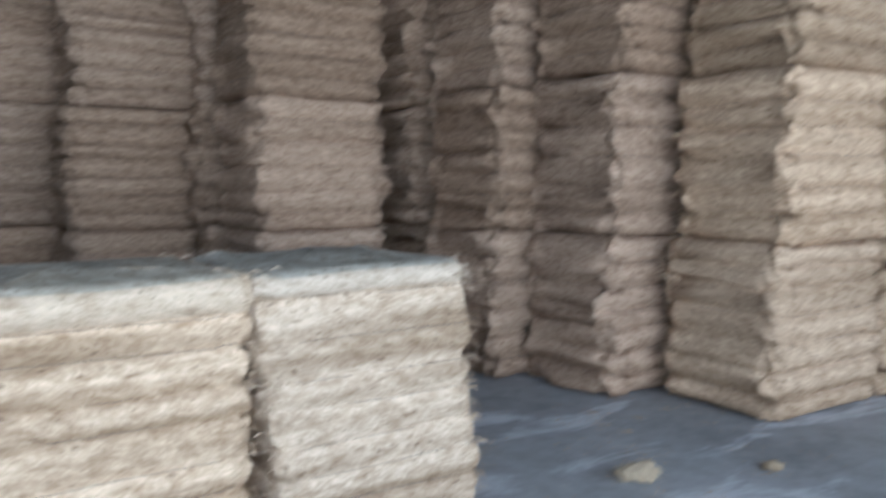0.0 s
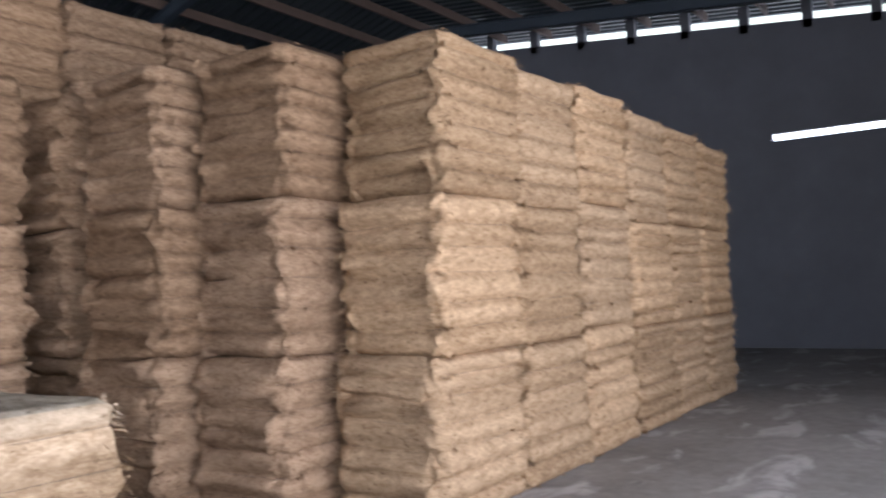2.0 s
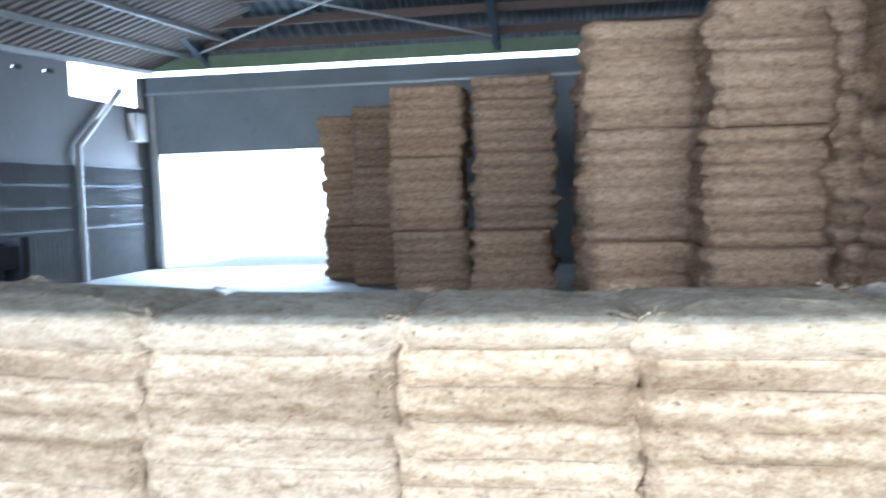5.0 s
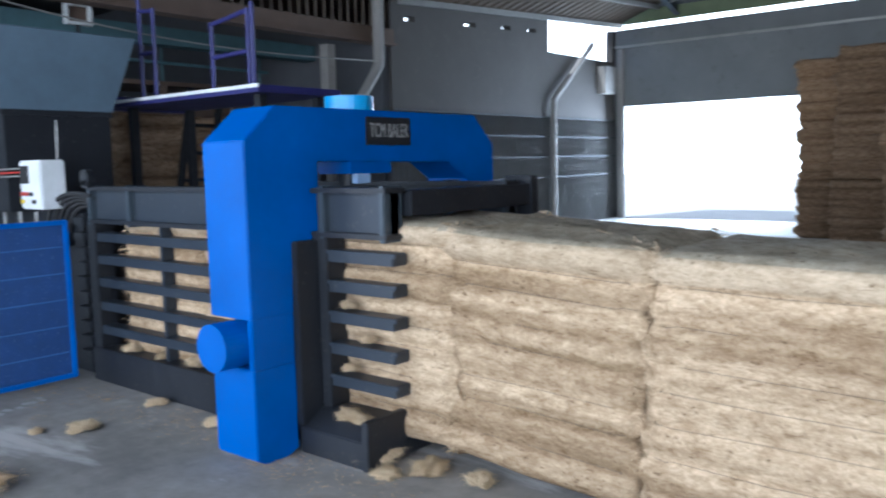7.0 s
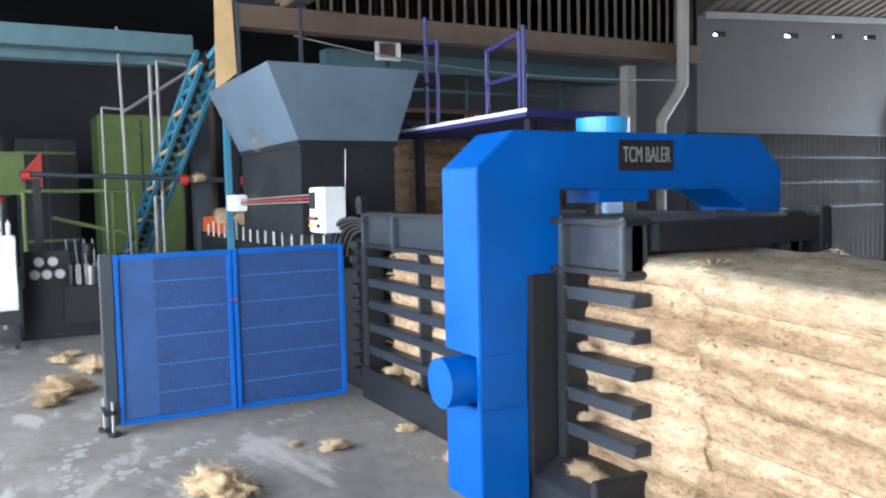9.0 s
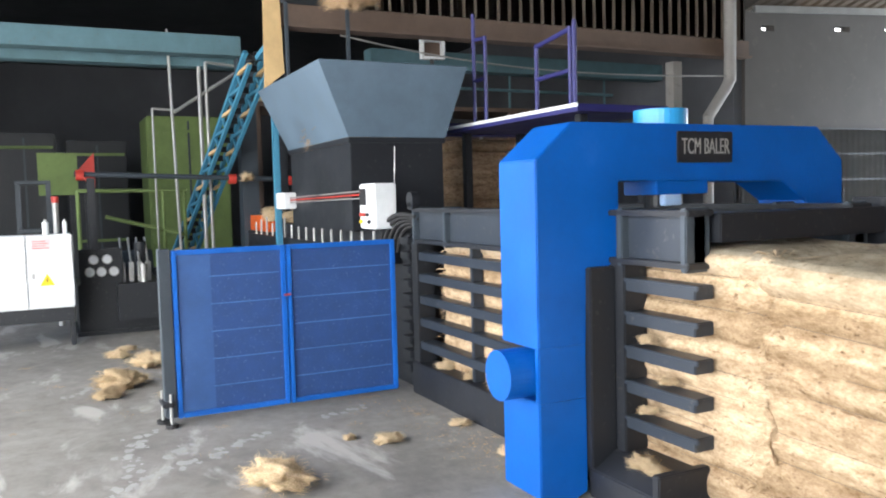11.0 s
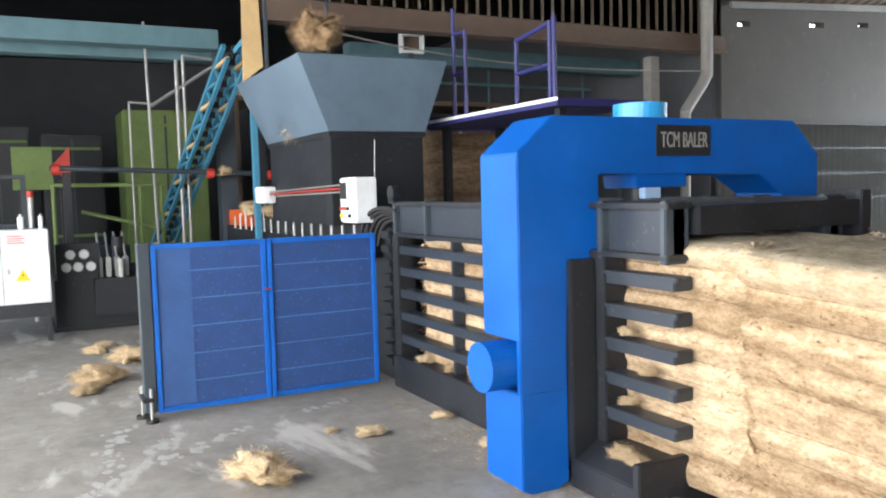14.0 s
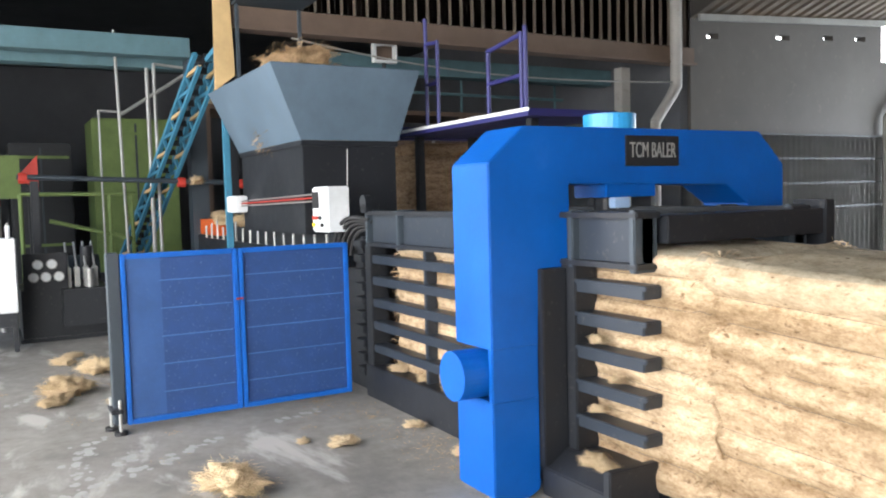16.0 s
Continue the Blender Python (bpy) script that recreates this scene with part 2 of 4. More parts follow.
def prism(points, axis, a, b, bevel=0.0):
    """A polygon of (u, v) pairs drawn out from a to b along an axis: x takes (y, z), y takes (x, z), z takes (x, y)."""
    bm = bmesh.new()
    put = {"x": lambda u, v, w: (w, u, v), "y": lambda u, v, w: (u, w, v), "z": lambda u, v, w: (u, v, w)}[axis]
    lo = [bm.verts.new(put(u, v, a)) for u, v in points]
    hi = [bm.verts.new(put(u, v, b)) for u, v in points]
    bm.faces.new(lo), bm.faces.new(hi)
    for i in range(len(points)):
        j = (i + 1) % len(points)
        bm.faces.new((lo[i], lo[j], hi[j], hi[i]))
    bmesh.ops.recalc_face_normals(bm, faces=bm.faces)
    if bevel:
        bmesh.ops.bevel(bm, geom=list(bm.edges), offset=bevel, segments=2, affect="EDGES")
    return bm


def mesh_of(name, bm, mat, smooth=False):
    me = bpy.data.meshes.new(name)
    bm.to_mesh(me)
    bm.free()
    me.materials.append(mat)
    if smooth:
        me.polygons.foreach_set("use_smooth", [True] * len(me.polygons))
    return me


def part(name, bm, mat, parent, label="", smooth=False):
    ob = new(name, mesh_of(name, bm, mat, smooth))
    ob.parent = parent
    return tagged(ob, label)


def thing(name, label, category, at=(0, 0, 0), group=""):
    ob = new(name)
    ob.location = at
    return tagged(ob, label, category, group)


def solid(name, bm, mat, label, category, group="", kind="", smooth=False):
    return tagged(new(name, mesh_of(name, bm, mat, smooth)), label, category, group, kind)


def structure(name, bm, mat, label):
    return solid(name, bm, mat, label, "building", "", "structure")


def sheet(u0, u1, v0, v1, put, pitch=0.2, depth=0.03):
    """Corrugated sheet: ribs run along v, and put(u, v, d) sets a point."""
    bm = bmesh.new()
    prof, u = [], u0
    while u < u1:
        for k, d in ((0, 0), (0.35, 0), (0.5, depth), (0.85, depth)):
            if u + k * pitch < u1:
                prof.append((u + k * pitch, d))
        u += pitch
    prof.append((u1, 0))
    lo = [bm.verts.new(put(a, v0, d)) for a, d in prof]
    hi = [bm.verts.new(put(a, v1, d)) for a, d in prof]
    for i in range(len(prof) - 1):
        bm.faces.new((lo[i], lo[i + 1], hi[i + 1], hi[i]))
    bmesh.ops.solidify(bm, geom=list(bm.faces), thickness=0.004)
    return bm

# ---- setting ----
XL, XR, YF, YB = -10.35, 19.0, -4.0, 19.9
RIDGE_Y, RIDGE_Z = 11.5, 8.15
def roof_z(y):
    return RIDGE_Z - (0.11 if y < RIDGE_Y else 0.305) * abs(y - RIDGE_Y)

structure("ground", box(-400, 400, -400, 400, -0.5, -0.02, bevel=0), paint("yard_ground", (0.62, 0.6, 0.56), 0.9, wear=0.3, wear_col=(0.45, 0.42, 0.38), scale=0.3), "pale dusty yard around the shed")
structure("floor", box(-26, XR, YF - 1, YB, -0.3, 0.0, bevel=0), FLOOR, "worn grey concrete floor strewn with coir dust")
DX0, DX1, DZ = -10.15, -5.5, 3.0
bm = bmesh.new()
bm_box(bm, XL, DX0, YB, YB + 0.2, 0, 5.02)
bm_box(bm, DX1, XR, YB, YB + 0.2, 0, 5.02)
bm_box(bm, DX0, DX1, YB, YB + 0.2, DZ, 5.02)
structure("wall_north", bm, PLASTER, "stained grey plaster wall with a wide open doorway")
structure("eave_fascia", box(XL, XR, YB + 0.1, YB + 0.13, 5.16, 5.5, bevel=0), GREENISH, "green weathered eave sheet over a slit of daylight")
structure("eave_rail", box(XL, XR, YB - 0.06, YB, 4.54, 4.6, bevel=0), STEEL, "pale steel rail along the wall top")
structure("door_frame_post", box(DX0 - 0.06, DX0 + 0.08, YB - 0.12, YB - 0.004, 0, 4.5), CLAD_GREY, "grey concrete post at the doorway")
def east():
    """Gable wall with a window slit and a row of small openings under the roof."""
    bm = bmesh.new()
    wy0, wy1, wz0, wz1 = -3.5, 3.55, 4.46, 4.62
    bm_box(bm, XR, XR + 0.2, YF, YB, 0, wz0)
    bm_box(bm, XR, XR + 0.2, YF, wy0, wz0, wz1)
    bm_box(bm, XR, XR + 0.2, wy1, YB, wz0, wz1)
    for ya, yb in ((YF, RIDGE_Y), (RIDGE_Y, YB)):
        b2 = prism([(ya, wz1), (yb, wz1), (yb, roof_z(yb) - 0.22), (ya, roof_z(ya) - 0.22)], "x", XR, XR + 0.2)
        me = bpy.data.meshes.new("t")
        b2.to_mesh(me)
        b2.free()
        bm.from_mesh(me)
        bpy.data.meshes.remove(me)
    y = YF + 0.2
    while y < YB:
        bm_box(bm, XR, XR + 0.2, y - 0.1, y + 0.1, roof_z(y) - 0.4, roof_z(y) + 0.2)
        y += 1.3
    structure("wall_east", bm, DARK, "dark gable wall with openings under the roof")
    structure("window_1", box(XR + 0.02, XR + 0.05, wy0, wy1, wz1, 5.12, bevel=0), PANEL, "dull dusty window panel over a bright slit")
east()
YA = 10.95  # where the annex opening ends
def west_top(y):
    return 4.25 + 0.06 * (y - 11.0)
bm = bmesh.new()
bm_box(bm, XL - 0.2, XL, YA, YB, 2.6, 4.17)
bm_box(bm, XL - 0.2, XL, 19.75, YB, 4.17, 5.0)
edges = [YA, 11.35, 11.65, 13.2, 13.6, 14.6, 14.9, 15.6, 15.95, 16.5]
for a, b in zip(edges[::2], edges[1::2]):
    bm_box(bm, XL - 0.2, XL, a, b, 4.17, 5.0)
for a, b in zip(edges[1:-1:2], edges[2::2]):
    bm_box(bm, XL - 0.2, XL, a, b, 4.17, west_top(a) + 0.02)
    bm_box(bm, XL - 0.2, XL, a, b, west_top(a) + 0.12, 5.0)
structure("wall_west", bm, paint("sooty_brown_wall", (0.1, 0.092, 0.085), 0.85, wear=0.5, wear_col=(0.15, 0.13, 0.11), scale=0.8), "dark sooty upper wall with holes to daylight")
structure("wall_west_cladding", sheet(YA - 0.22, YB, 0, 2.6, lambda u, v, d: (XL + 0.02 + d, u, v), 0.16, 0.008), WALL_CLAD, "pale grey corrugated wall cladding")
for zz in (1.2, 1.68, 2.16, 2.62):
    structure("wall_rail", box(XL + 0.03, XL + 0.038, YA, YB - 0.1, zz - 0.014, zz + 0.014, bevel=0), DARK, "dark steel wall rail")
structure("ceiling_west", sheet(YA, YB, 0, 1, lambda u, v, d: (XL + 3.5 * v, u, west_top(u) + 0.35 + 1.2 * v + d), 0.3, 0.04), CLAD, "brown sheet roofing sloping to the wall")
for v in (0.05, 0.35, 0.65):
    structure("west_purlin", prism([(YA, west_top(YA) + 0.22 + 1.2 * v), (YB, west_top(YB) + 0.22 + 1.2 * v), (YB, west_top(YB) + 0.33 + 1.2 * v), (YA, west_top(YA) + 0.33 + 1.2 * v)], "x", XL + 3.5 * v, XL + 3.5 * v + 0.06), STEEL, "pale steel purlin along the wall")
structure("wall_west_upper", sheet(3.55, YA, 4.08, 8.1, lambda u, v, d: (XL - 0.06 + d, u, v), 0.19, 0.04), CLAD, "brown corrugated cladding above the beam")
structure("wall_west_high", box(XL - 0.2, XL - 0.1, YF, 3.55, 5.6, 8.0, bevel=0), CLAD, "brown wall above the annex opening")
structure("main_beam", box(XL - 0.15, XL + 0.05, 2.75, 11.0, 3.82, 4.08, bevel=0.008), RUST, "brown dusty steel beam over the annex opening")
structure("beam_lip", box(XL - 0.18, XL + 0.12, 2.75, 11.0, 3.78, 3.82), RUST, "lower flange of the dusty beam")
structure("beam_post", box(XL - 0.12, XL, 2.76, 2.88, 0, 3.78), BLACK, "black steel post under the beam")
structure("teal_beam", box(-12.5, -12.2, YF, 2.75, 3.72, 4.0), TEAL_DIM, "dusty teal steel beam in the annex")
structure("teal_beam", box(-13.0, -12.7, YF, 2.85, 3.62, 3.76), TEAL_DIM, "dusty teal steel beam in the annex")
structure("teal_beam", box(-12.5, -12.2, 4.8, YA, 3.66, 3.95), TEAL_DIM, "dusty teal steel beam in the annex")
structure("annex_post", box(-11.1, -10.9, 9.85, 10.05, 0, 3.78), CLAD_GREY, "grey annex post")
structure("annex_column", box(-12.5, -12.25, 2.7, 2.95, 0, 3.7), SLATE, "dark annex column")
# unseen header and wall, added to bound the daylight from the front
structure("wall_south", box(XL, XR, YF - 0.2, YF, 6.0, 6.5, bevel=0), DARK, "unseen header added over the open front of the shed")
structure("wall_south_corner", box(9.0, XR, YF - 0.2, YF, 0, 6.0, bevel=0), DARK, "unseen dark wall added beside the front opening")
for name, ya, yb in (("ceiling_south", YF - 1.5, RIDGE_Y), ("ceiling_north", RIDGE_Y, YB + 1.0)):
    bm = sheet(XL - 0.4, XR + 1, 0, 1, lambda u, v, d: (u, ya + (yb - ya) * v, roof_z(ya + (yb - ya) * v) + 0.2 + d), 0.3, 0.04)
    structure(name, bm, ROOF, "dark corrugated roof sheeting")
structure("annex_wall", box(-26.2, -26, YF, YA, 0, 6.5, bevel=0), DARK, "dark back wall of the machine annex")
# out of view, added to keep part of the sky light out
structure("annex_light_block", box(-26, -15.5, YF - 0.2, YF, 0, 6, bevel=0), DARK, "unseen wall added to cut the daylight in the annex")
structure("annex_wall_side", box(-26, XL - 0.07, YA - 0.2, YA - 0.004, 0, 6.5, bevel=0), DARK, "dark side wall of the machine annex")
structure("annex_ceiling", box(-26, XL - 0.2, YF, YA, 5.6, 5.7, bevel=0), ROOF, "dark annex roof")

# emissive planes standing in for the bright overcast distance outside the openings
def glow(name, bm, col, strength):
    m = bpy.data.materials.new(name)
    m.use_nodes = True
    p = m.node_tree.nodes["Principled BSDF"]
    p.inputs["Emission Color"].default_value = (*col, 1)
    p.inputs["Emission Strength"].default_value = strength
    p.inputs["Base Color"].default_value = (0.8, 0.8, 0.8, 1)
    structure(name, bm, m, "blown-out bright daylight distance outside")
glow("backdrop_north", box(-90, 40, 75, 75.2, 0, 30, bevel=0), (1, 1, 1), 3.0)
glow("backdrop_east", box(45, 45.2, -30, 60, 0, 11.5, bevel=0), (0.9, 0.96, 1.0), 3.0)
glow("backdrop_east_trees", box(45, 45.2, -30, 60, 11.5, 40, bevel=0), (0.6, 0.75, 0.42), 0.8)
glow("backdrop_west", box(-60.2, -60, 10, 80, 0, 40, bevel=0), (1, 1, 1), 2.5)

# roof frame
def rafters():
    xs = [-8.6, -1.1, 4.9, 10.9, 16.9]
    for i, x in enumerate(xs):
        bm = bmesh.new()
        for ya, yb in ((YF, RIDGE_Y), (RIDGE_Y, YB)):
            for off, w, h in ((0, 0.08, 0.012), (0.25, 0.08, 0.012), (0.12, 0.008, 0.12)):
                p = [(ya, roof_z(ya) - 0.1 - off + h), (yb, roof_z(yb) - 0.1 - off + h), (yb, roof_z(yb) - 0.1 - off - h), (ya, roof_z(ya) - 0.1 - off - h)]
                b2 = prism(p, "x", x - w, x + w)
                me = bpy.data.meshes.new("t")
                b2.to_mesh(me)
                b2.free()
                bm.from_mesh(me)
                bpy.data.meshes.remove(me)
        solid("rafter", bm, SLATE, "dark steel roof rafter", "beam", "roof rafters", "structure")
    ys = [11.3 - 1.3 * k for k in range(12)] + [19.75 - 1.05 * k for k in range(8)]
    for y in ys:
        zz = roof_z(y)
        bm = bmesh.new()
        bm_box(bm, XL, XR, y - 0.035, y + 0.035, zz - 0.06, zz + 0.14)
        solid("purlin", bm, RUST, "brown steel roof purlin", "beam", "roof purlins", "structure")
    for x0, x1 in ((-8.6, -1.1), (4.9, 10.9)):
        for ya, yb in ((12.0, 15.6), (15.6, 19.4)):
            for a, b in (((x0, ya), (x1, yb)), ((x1, ya), (x0, yb))):
                solid("roof_brace", bar((a[0], a[1], roof_z(a[1]) - 0.28), (b[0], b[1], roof_z(b[1]) - 0.28), 0.026), CLAD_GREY if x0 < 0 else SLATE, "thin steel diagonal roof brace", "brace", "roof braces", "structure")
rafters()

# ---- coir bales ----
def outline(a, wx, wy, e=0.13):
    c, s = math.cos(a), math.sin(a)
    return math.copysign(abs(c) ** e, c) * wx / 2, math.copysign(abs(s) ** e, s) * wy / 2


def bale_body(rng, wx, wy, h, grooves, ragged, flat, mat, corner=0.13, soft=2.4, edge=0.035, lean=0.0, cap=0.0):
    """A pressed block, bulging between its ties, with clumps and loose fibres."""
    off = Vector((rng.uniform(0, 50), rng.uniform(0, 50), rng.uniform(0, 50)))
    bm = bmesh.new()
    n = 132
    edges = [0.0] + grooves + [h]
    levels = [(i, u) for i in range(len(edges) - 1) for u in (0.0, 0.05, 0.14, 0.3, 0.5, 0.7, 0.86, 0.95)] + [(len(edges) - 2, 1.0)]
    rings = []
    for i, u in levels:
        z = edges[i] + u * (edges[i + 1] - edges[i])
        wave = (1 - abs(2 * u - 1) ** soft) * (0.75 + 0.4 * u)
        bulge = wave * flat * (0.8 + 0.5 * noise.noise(Vector((i * 7.3, 0, off.x))))
        shift = Vector((noise.noise(Vector((i * 3.1, 1, off.y))), noise.noise(Vector((i * 2.3, 5, off.z))), 0)) * flat * 0.35
        end = min(z, h - z)
        lip = -edge * max(0, 1 - end / 0.04) ** 2
        if i == len(edges) - 2:
            bulge += cap * (1 - abs(2 * u - 1) ** 3)
        ring = []
        for j in range(n):
            a = 2 * math.pi * j / n
            x, y = outline(a, wx, wy, corner)
            side = abs(x) > wx * 0.46
            g = bulge + lip
            nx = x / (wx / 2) if side else 0.15 * x / (wx / 2)
            ny = 0.15 * y / (wy / 2) if side else y / (wy / 2)
            p = Vector((x + lean * z / h, y, z)) + Vector((nx, ny, 0)) * g + shift
            r = ragged if side else 1.25
            d = noise.noise_vector(p * 3.2 + off) * 0.02 + noise.noise_vector(p * 10 + off) * 0.014 * r + noise.noise_vector(p * 24 + off) * 0.0095 * r
            if r > 1:
                d += Vector((nx, ny, 0)) * max(0, noise.noise(p * 6 + off) - 0.1) * 0.09 * (r - 1)
            ring.append(bm.verts.new(p + Vector((d.x, d.y, d.z * 0.7))))
        rings.append(ring)
    for a, b in zip(rings, rings[1:]):
        for i in range(n):
            j = (i + 1) % n
            bm.faces.new((a[i], a[j], b[j], b[i]))
    for ring, z0, flip in ((rings[0], 0.0, True), (rings[-1], h, False)):
        prev = ring
        for sc in (0.85, 0.55, 0.2):
            cur = []
            for v in ring:
                q = Vector((v.co.x * sc, v.co.y * sc, z0))
                q.x += 0 if flip else lean * (1 - sc)
                q.z += 0 if flip else cap * (1 - sc) ** 0.5
                q.z += (noise.noise(q * 5 + off) * 0.03 + noise.noise(q * 14 + off) * 0.018) if not flip else 0
                cur.append(bm.verts.new(q))
            for i in range(n):
                j = (i + 1) % n
                f = (prev[i], prev[j], cur[j], cur[i])
                bm.faces.new(tuple(reversed(f)) if flip else f)
            prev = cur
        bm.faces.new(tuple(reversed(prev)) if flip else prev)
    pick = [v for r in rings for v in r] + rings[-1] * 3
    for _ in range(1500):
        root = rng.choice(pick)
        v = root.co
        out = Vector((v.x / wx, v.y / wy, rng.uniform(-0.3, 0.5))).normalized()
        d = (Vector((rng.uniform(-1, 1), rng.uniform(-1, 1), rng.uniform(-1.0, 0.6))) + out * 0.5).normalized()
        ln, w = rng.uniform(0.015, 0.06), rng.choice((0.0008, 0.0012, 0.002, 0.0045))
        w = Vector((0, 0, w)) if abs(d.z) < 0.7 else Vector((w, w, 0))
        b = v + d * ln
        e = b + (d + Vector((0, 0, -0.8))).normalized() * ln * 0.6
        q = [bm.verts.new(c) for c in (b + w, b - w, e)]
        bm.faces.new((root, q[0], q[1]))
        bm.faces.new((q[1], q[0], q[2]))
    if ragged > 2:
        # frayed tufts along the creases and corners
        creases = [v for (i, u), ring in zip(levels, rings) if u in (0.0, 0.05, 0.95) for v in ring]
        for _ in range(70):
            root = rng.choice(creases)
            v = root.co
            out = Vector((v.x / wx, v.y / wy, 0)).normalized()
            for _ in range(12):
                d = (out + Vector((rng.uniform(-0.9, 0.9), rng.uniform(-0.9, 0.9), rng.uniform(-1.1, 0.5)))).normalized()
                ln, w = rng.uniform(0.02, 0.065), Vector((0, 0, rng.uniform(0.002, 0.006)))
                q = [bm.verts.new(c) for c in (v + d * ln * 0.6 + w, v + d * ln * 0.6 - w, v + d * ln + Vector((0, 0, -0.4 * ln)))]
                bm.faces.new((root, q[0], q[1]))
                bm.faces.new((q[1], q[0], q[2]))
    me = mesh_of("body", bm, mat, True)
    if cap:
        # a pale fresh top layer; dusty upper face with its dim light coloured in
        me.materials.append(COIR_TOP)
        me.materials.append(COIR_DUSTY_DIM)
        for p in me.polygons:
            if p.center.z > h - 0.02 and p.normal.z > 0.5:
                p.material_index = 2
            elif p.center.z > edges[-2] + 0.012:
                p.material_index = 1
    return me


def tie_mesh(rng, wx, wy):
    """A wire pulled tight round a bale."""
    bm = bmesh.new()
    n, r = 44, 0.0011
    rings = []
    for j in range(n):
        x, y = outline(2 * math.pi * j / n, wx + 0.02, wy + 0.02, 0.15)
        o = Vector((x, y, 0)).normalized()
        c = Vector((x, y, rng.uniform(-0.008, 0.008)))
        rings.append([bm.verts.new(c + o * r), bm.verts.new(c + Vector((0, 0, r))), bm.verts.new(c - o * r), bm.verts.new(c - Vector((0, 0, r)))])
    for j in range(n):
        a, b = rings[j], rings[(j + 1) % n]
        for k in range(4):
            bm.faces.new((a[k], a[(k + 1) % 4], b[(k + 1) % 4], b[k]))
    return mesh_of("tie_wire", bm, WIRE, True)


BALE_LABEL = "tan compressed coir fibre bale tied with wire"
def bale_kind(seed, wx, wy, h, count, ragged=2.9, flat=0.06, mat=COIR, label=BALE_LABEL, **form):
    """One wire-tied bale; the first of its kind."""
    rng = random.Random(seed)
    ob = thing("coir_bale", label, "bale", (0, 0, 0), "pressed coir bales")
    cuts = [rng.uniform(0.75, 1.3) for _ in range(count)]
    tot, z, grooves = sum(cuts), 0.0, []
    for c in cuts[:-1]:
        z += h * c / tot
        grooves.append(z)
    body = new("body", bale_body(rng, wx, wy, h, grooves, ragged, flat, mat, **form))
    body.parent = ob
    for g in grooves:
        tie = new("tie_wire", tie_mesh(rng, wx, wy))
        tie.parent = ob
        tie.location = (0, 0, g)
    return ob


BH = 1.14
STACK = [bale_kind(s, 1.05, 0.9, BH, 6 + s % 2, 2.9, 0.062, soft=1.9) for s in range(3, 8)]
DARKER = [bale_kind(s, 1.08, 0.9, BH, 6 + s % 2, soft=1.9, mat=COIR_DARKER, label="darker brown coir fibre bale tied with wire") for s in range(33, 38)]
used = []
def place_bale(kinds, x, y, z, turn=0.0, scale=None, rng=random.Random(5)):
    """Puts a bale with its base centre at (x, y, z)."""
    fresh = [q for q in kinds if q not in used]
    k = fresh[0] if fresh else rng.choice(kinds)
    m = pose(x, y, z, rng.uniform(-0.8, 0.8), rng.uniform(-0.8, 0.8), turn + rng.choice((0, 180)))
    if k not in used:
        used.append(k)
        k.matrix_basis = m
        ob = k
    else:
        ob = copy_thing(k, m)
    ob.scale = (rng.uniform(0.97, 1.03), rng.uniform(0.98, 1.02), scale or 1.0)
    return ob


def column(x0, y0, count, w=1.14, lean=0.0, turn=0.0, loose=1.0, grow=1.0, rng=random.Random(11), kinds=STACK):
    """A stack of bales whose front left base corner is (x0, y0)."""
    z = 0.0
    for i in range(count):
        sz = rng.uniform(0.965, 1.035) * grow
        place_bale(kinds, x0 + w / 2 + rng.uniform(-0.045, 0.045) * loose + lean * i, y0 + 0.48 + rng.uniform(-0.04, 0.04) * loose, z, turn + rng.uniform(-3.5, 3.5) * loose, sz)
        z += BH * sz


# long stack beside the aisle
for i in range(6):
    column(5.0 + i * 1.19, 2.74, 3, lean=0.07 if i == 0 else 0.0, loose=0.35)
    column(6.0 + i * 1.19, 3.8, 3)
column(4.58, 3.8, 3, lean=0.04, kinds=DARKER)
column(4.2, 4.75, 3, lean=0.06, kinds=DARKER)
column(5.45, 4.85, 3, kinds=DARKER)
column(2.82, 5.95, 3, kinds=DARKER)
column(4.35, 6.05, 3, kinds=DARKER)
column(1.66, 7.4, 3, kinds=DARKER)
column(0.62, 8.5, 3, grow=1.02, kinds=DARKER)
for i in range(4):
    column(2.72 + i * 1.2, 7.15, 4, grow=1.03 if i else 1.0, kinds=DARKER)
column(-0.95, 11.5, 3, grow=0.985, kinds=DARKER)
column(-2.35, 12.5, 3, kinds=DARKER)
column(-3.6, 14.9, 3, kinds=DARKER)
column(0.6, 12.2, 3, kinds=DARKER)
column(-4.5, 16.0, 3, kinds=DARKER)

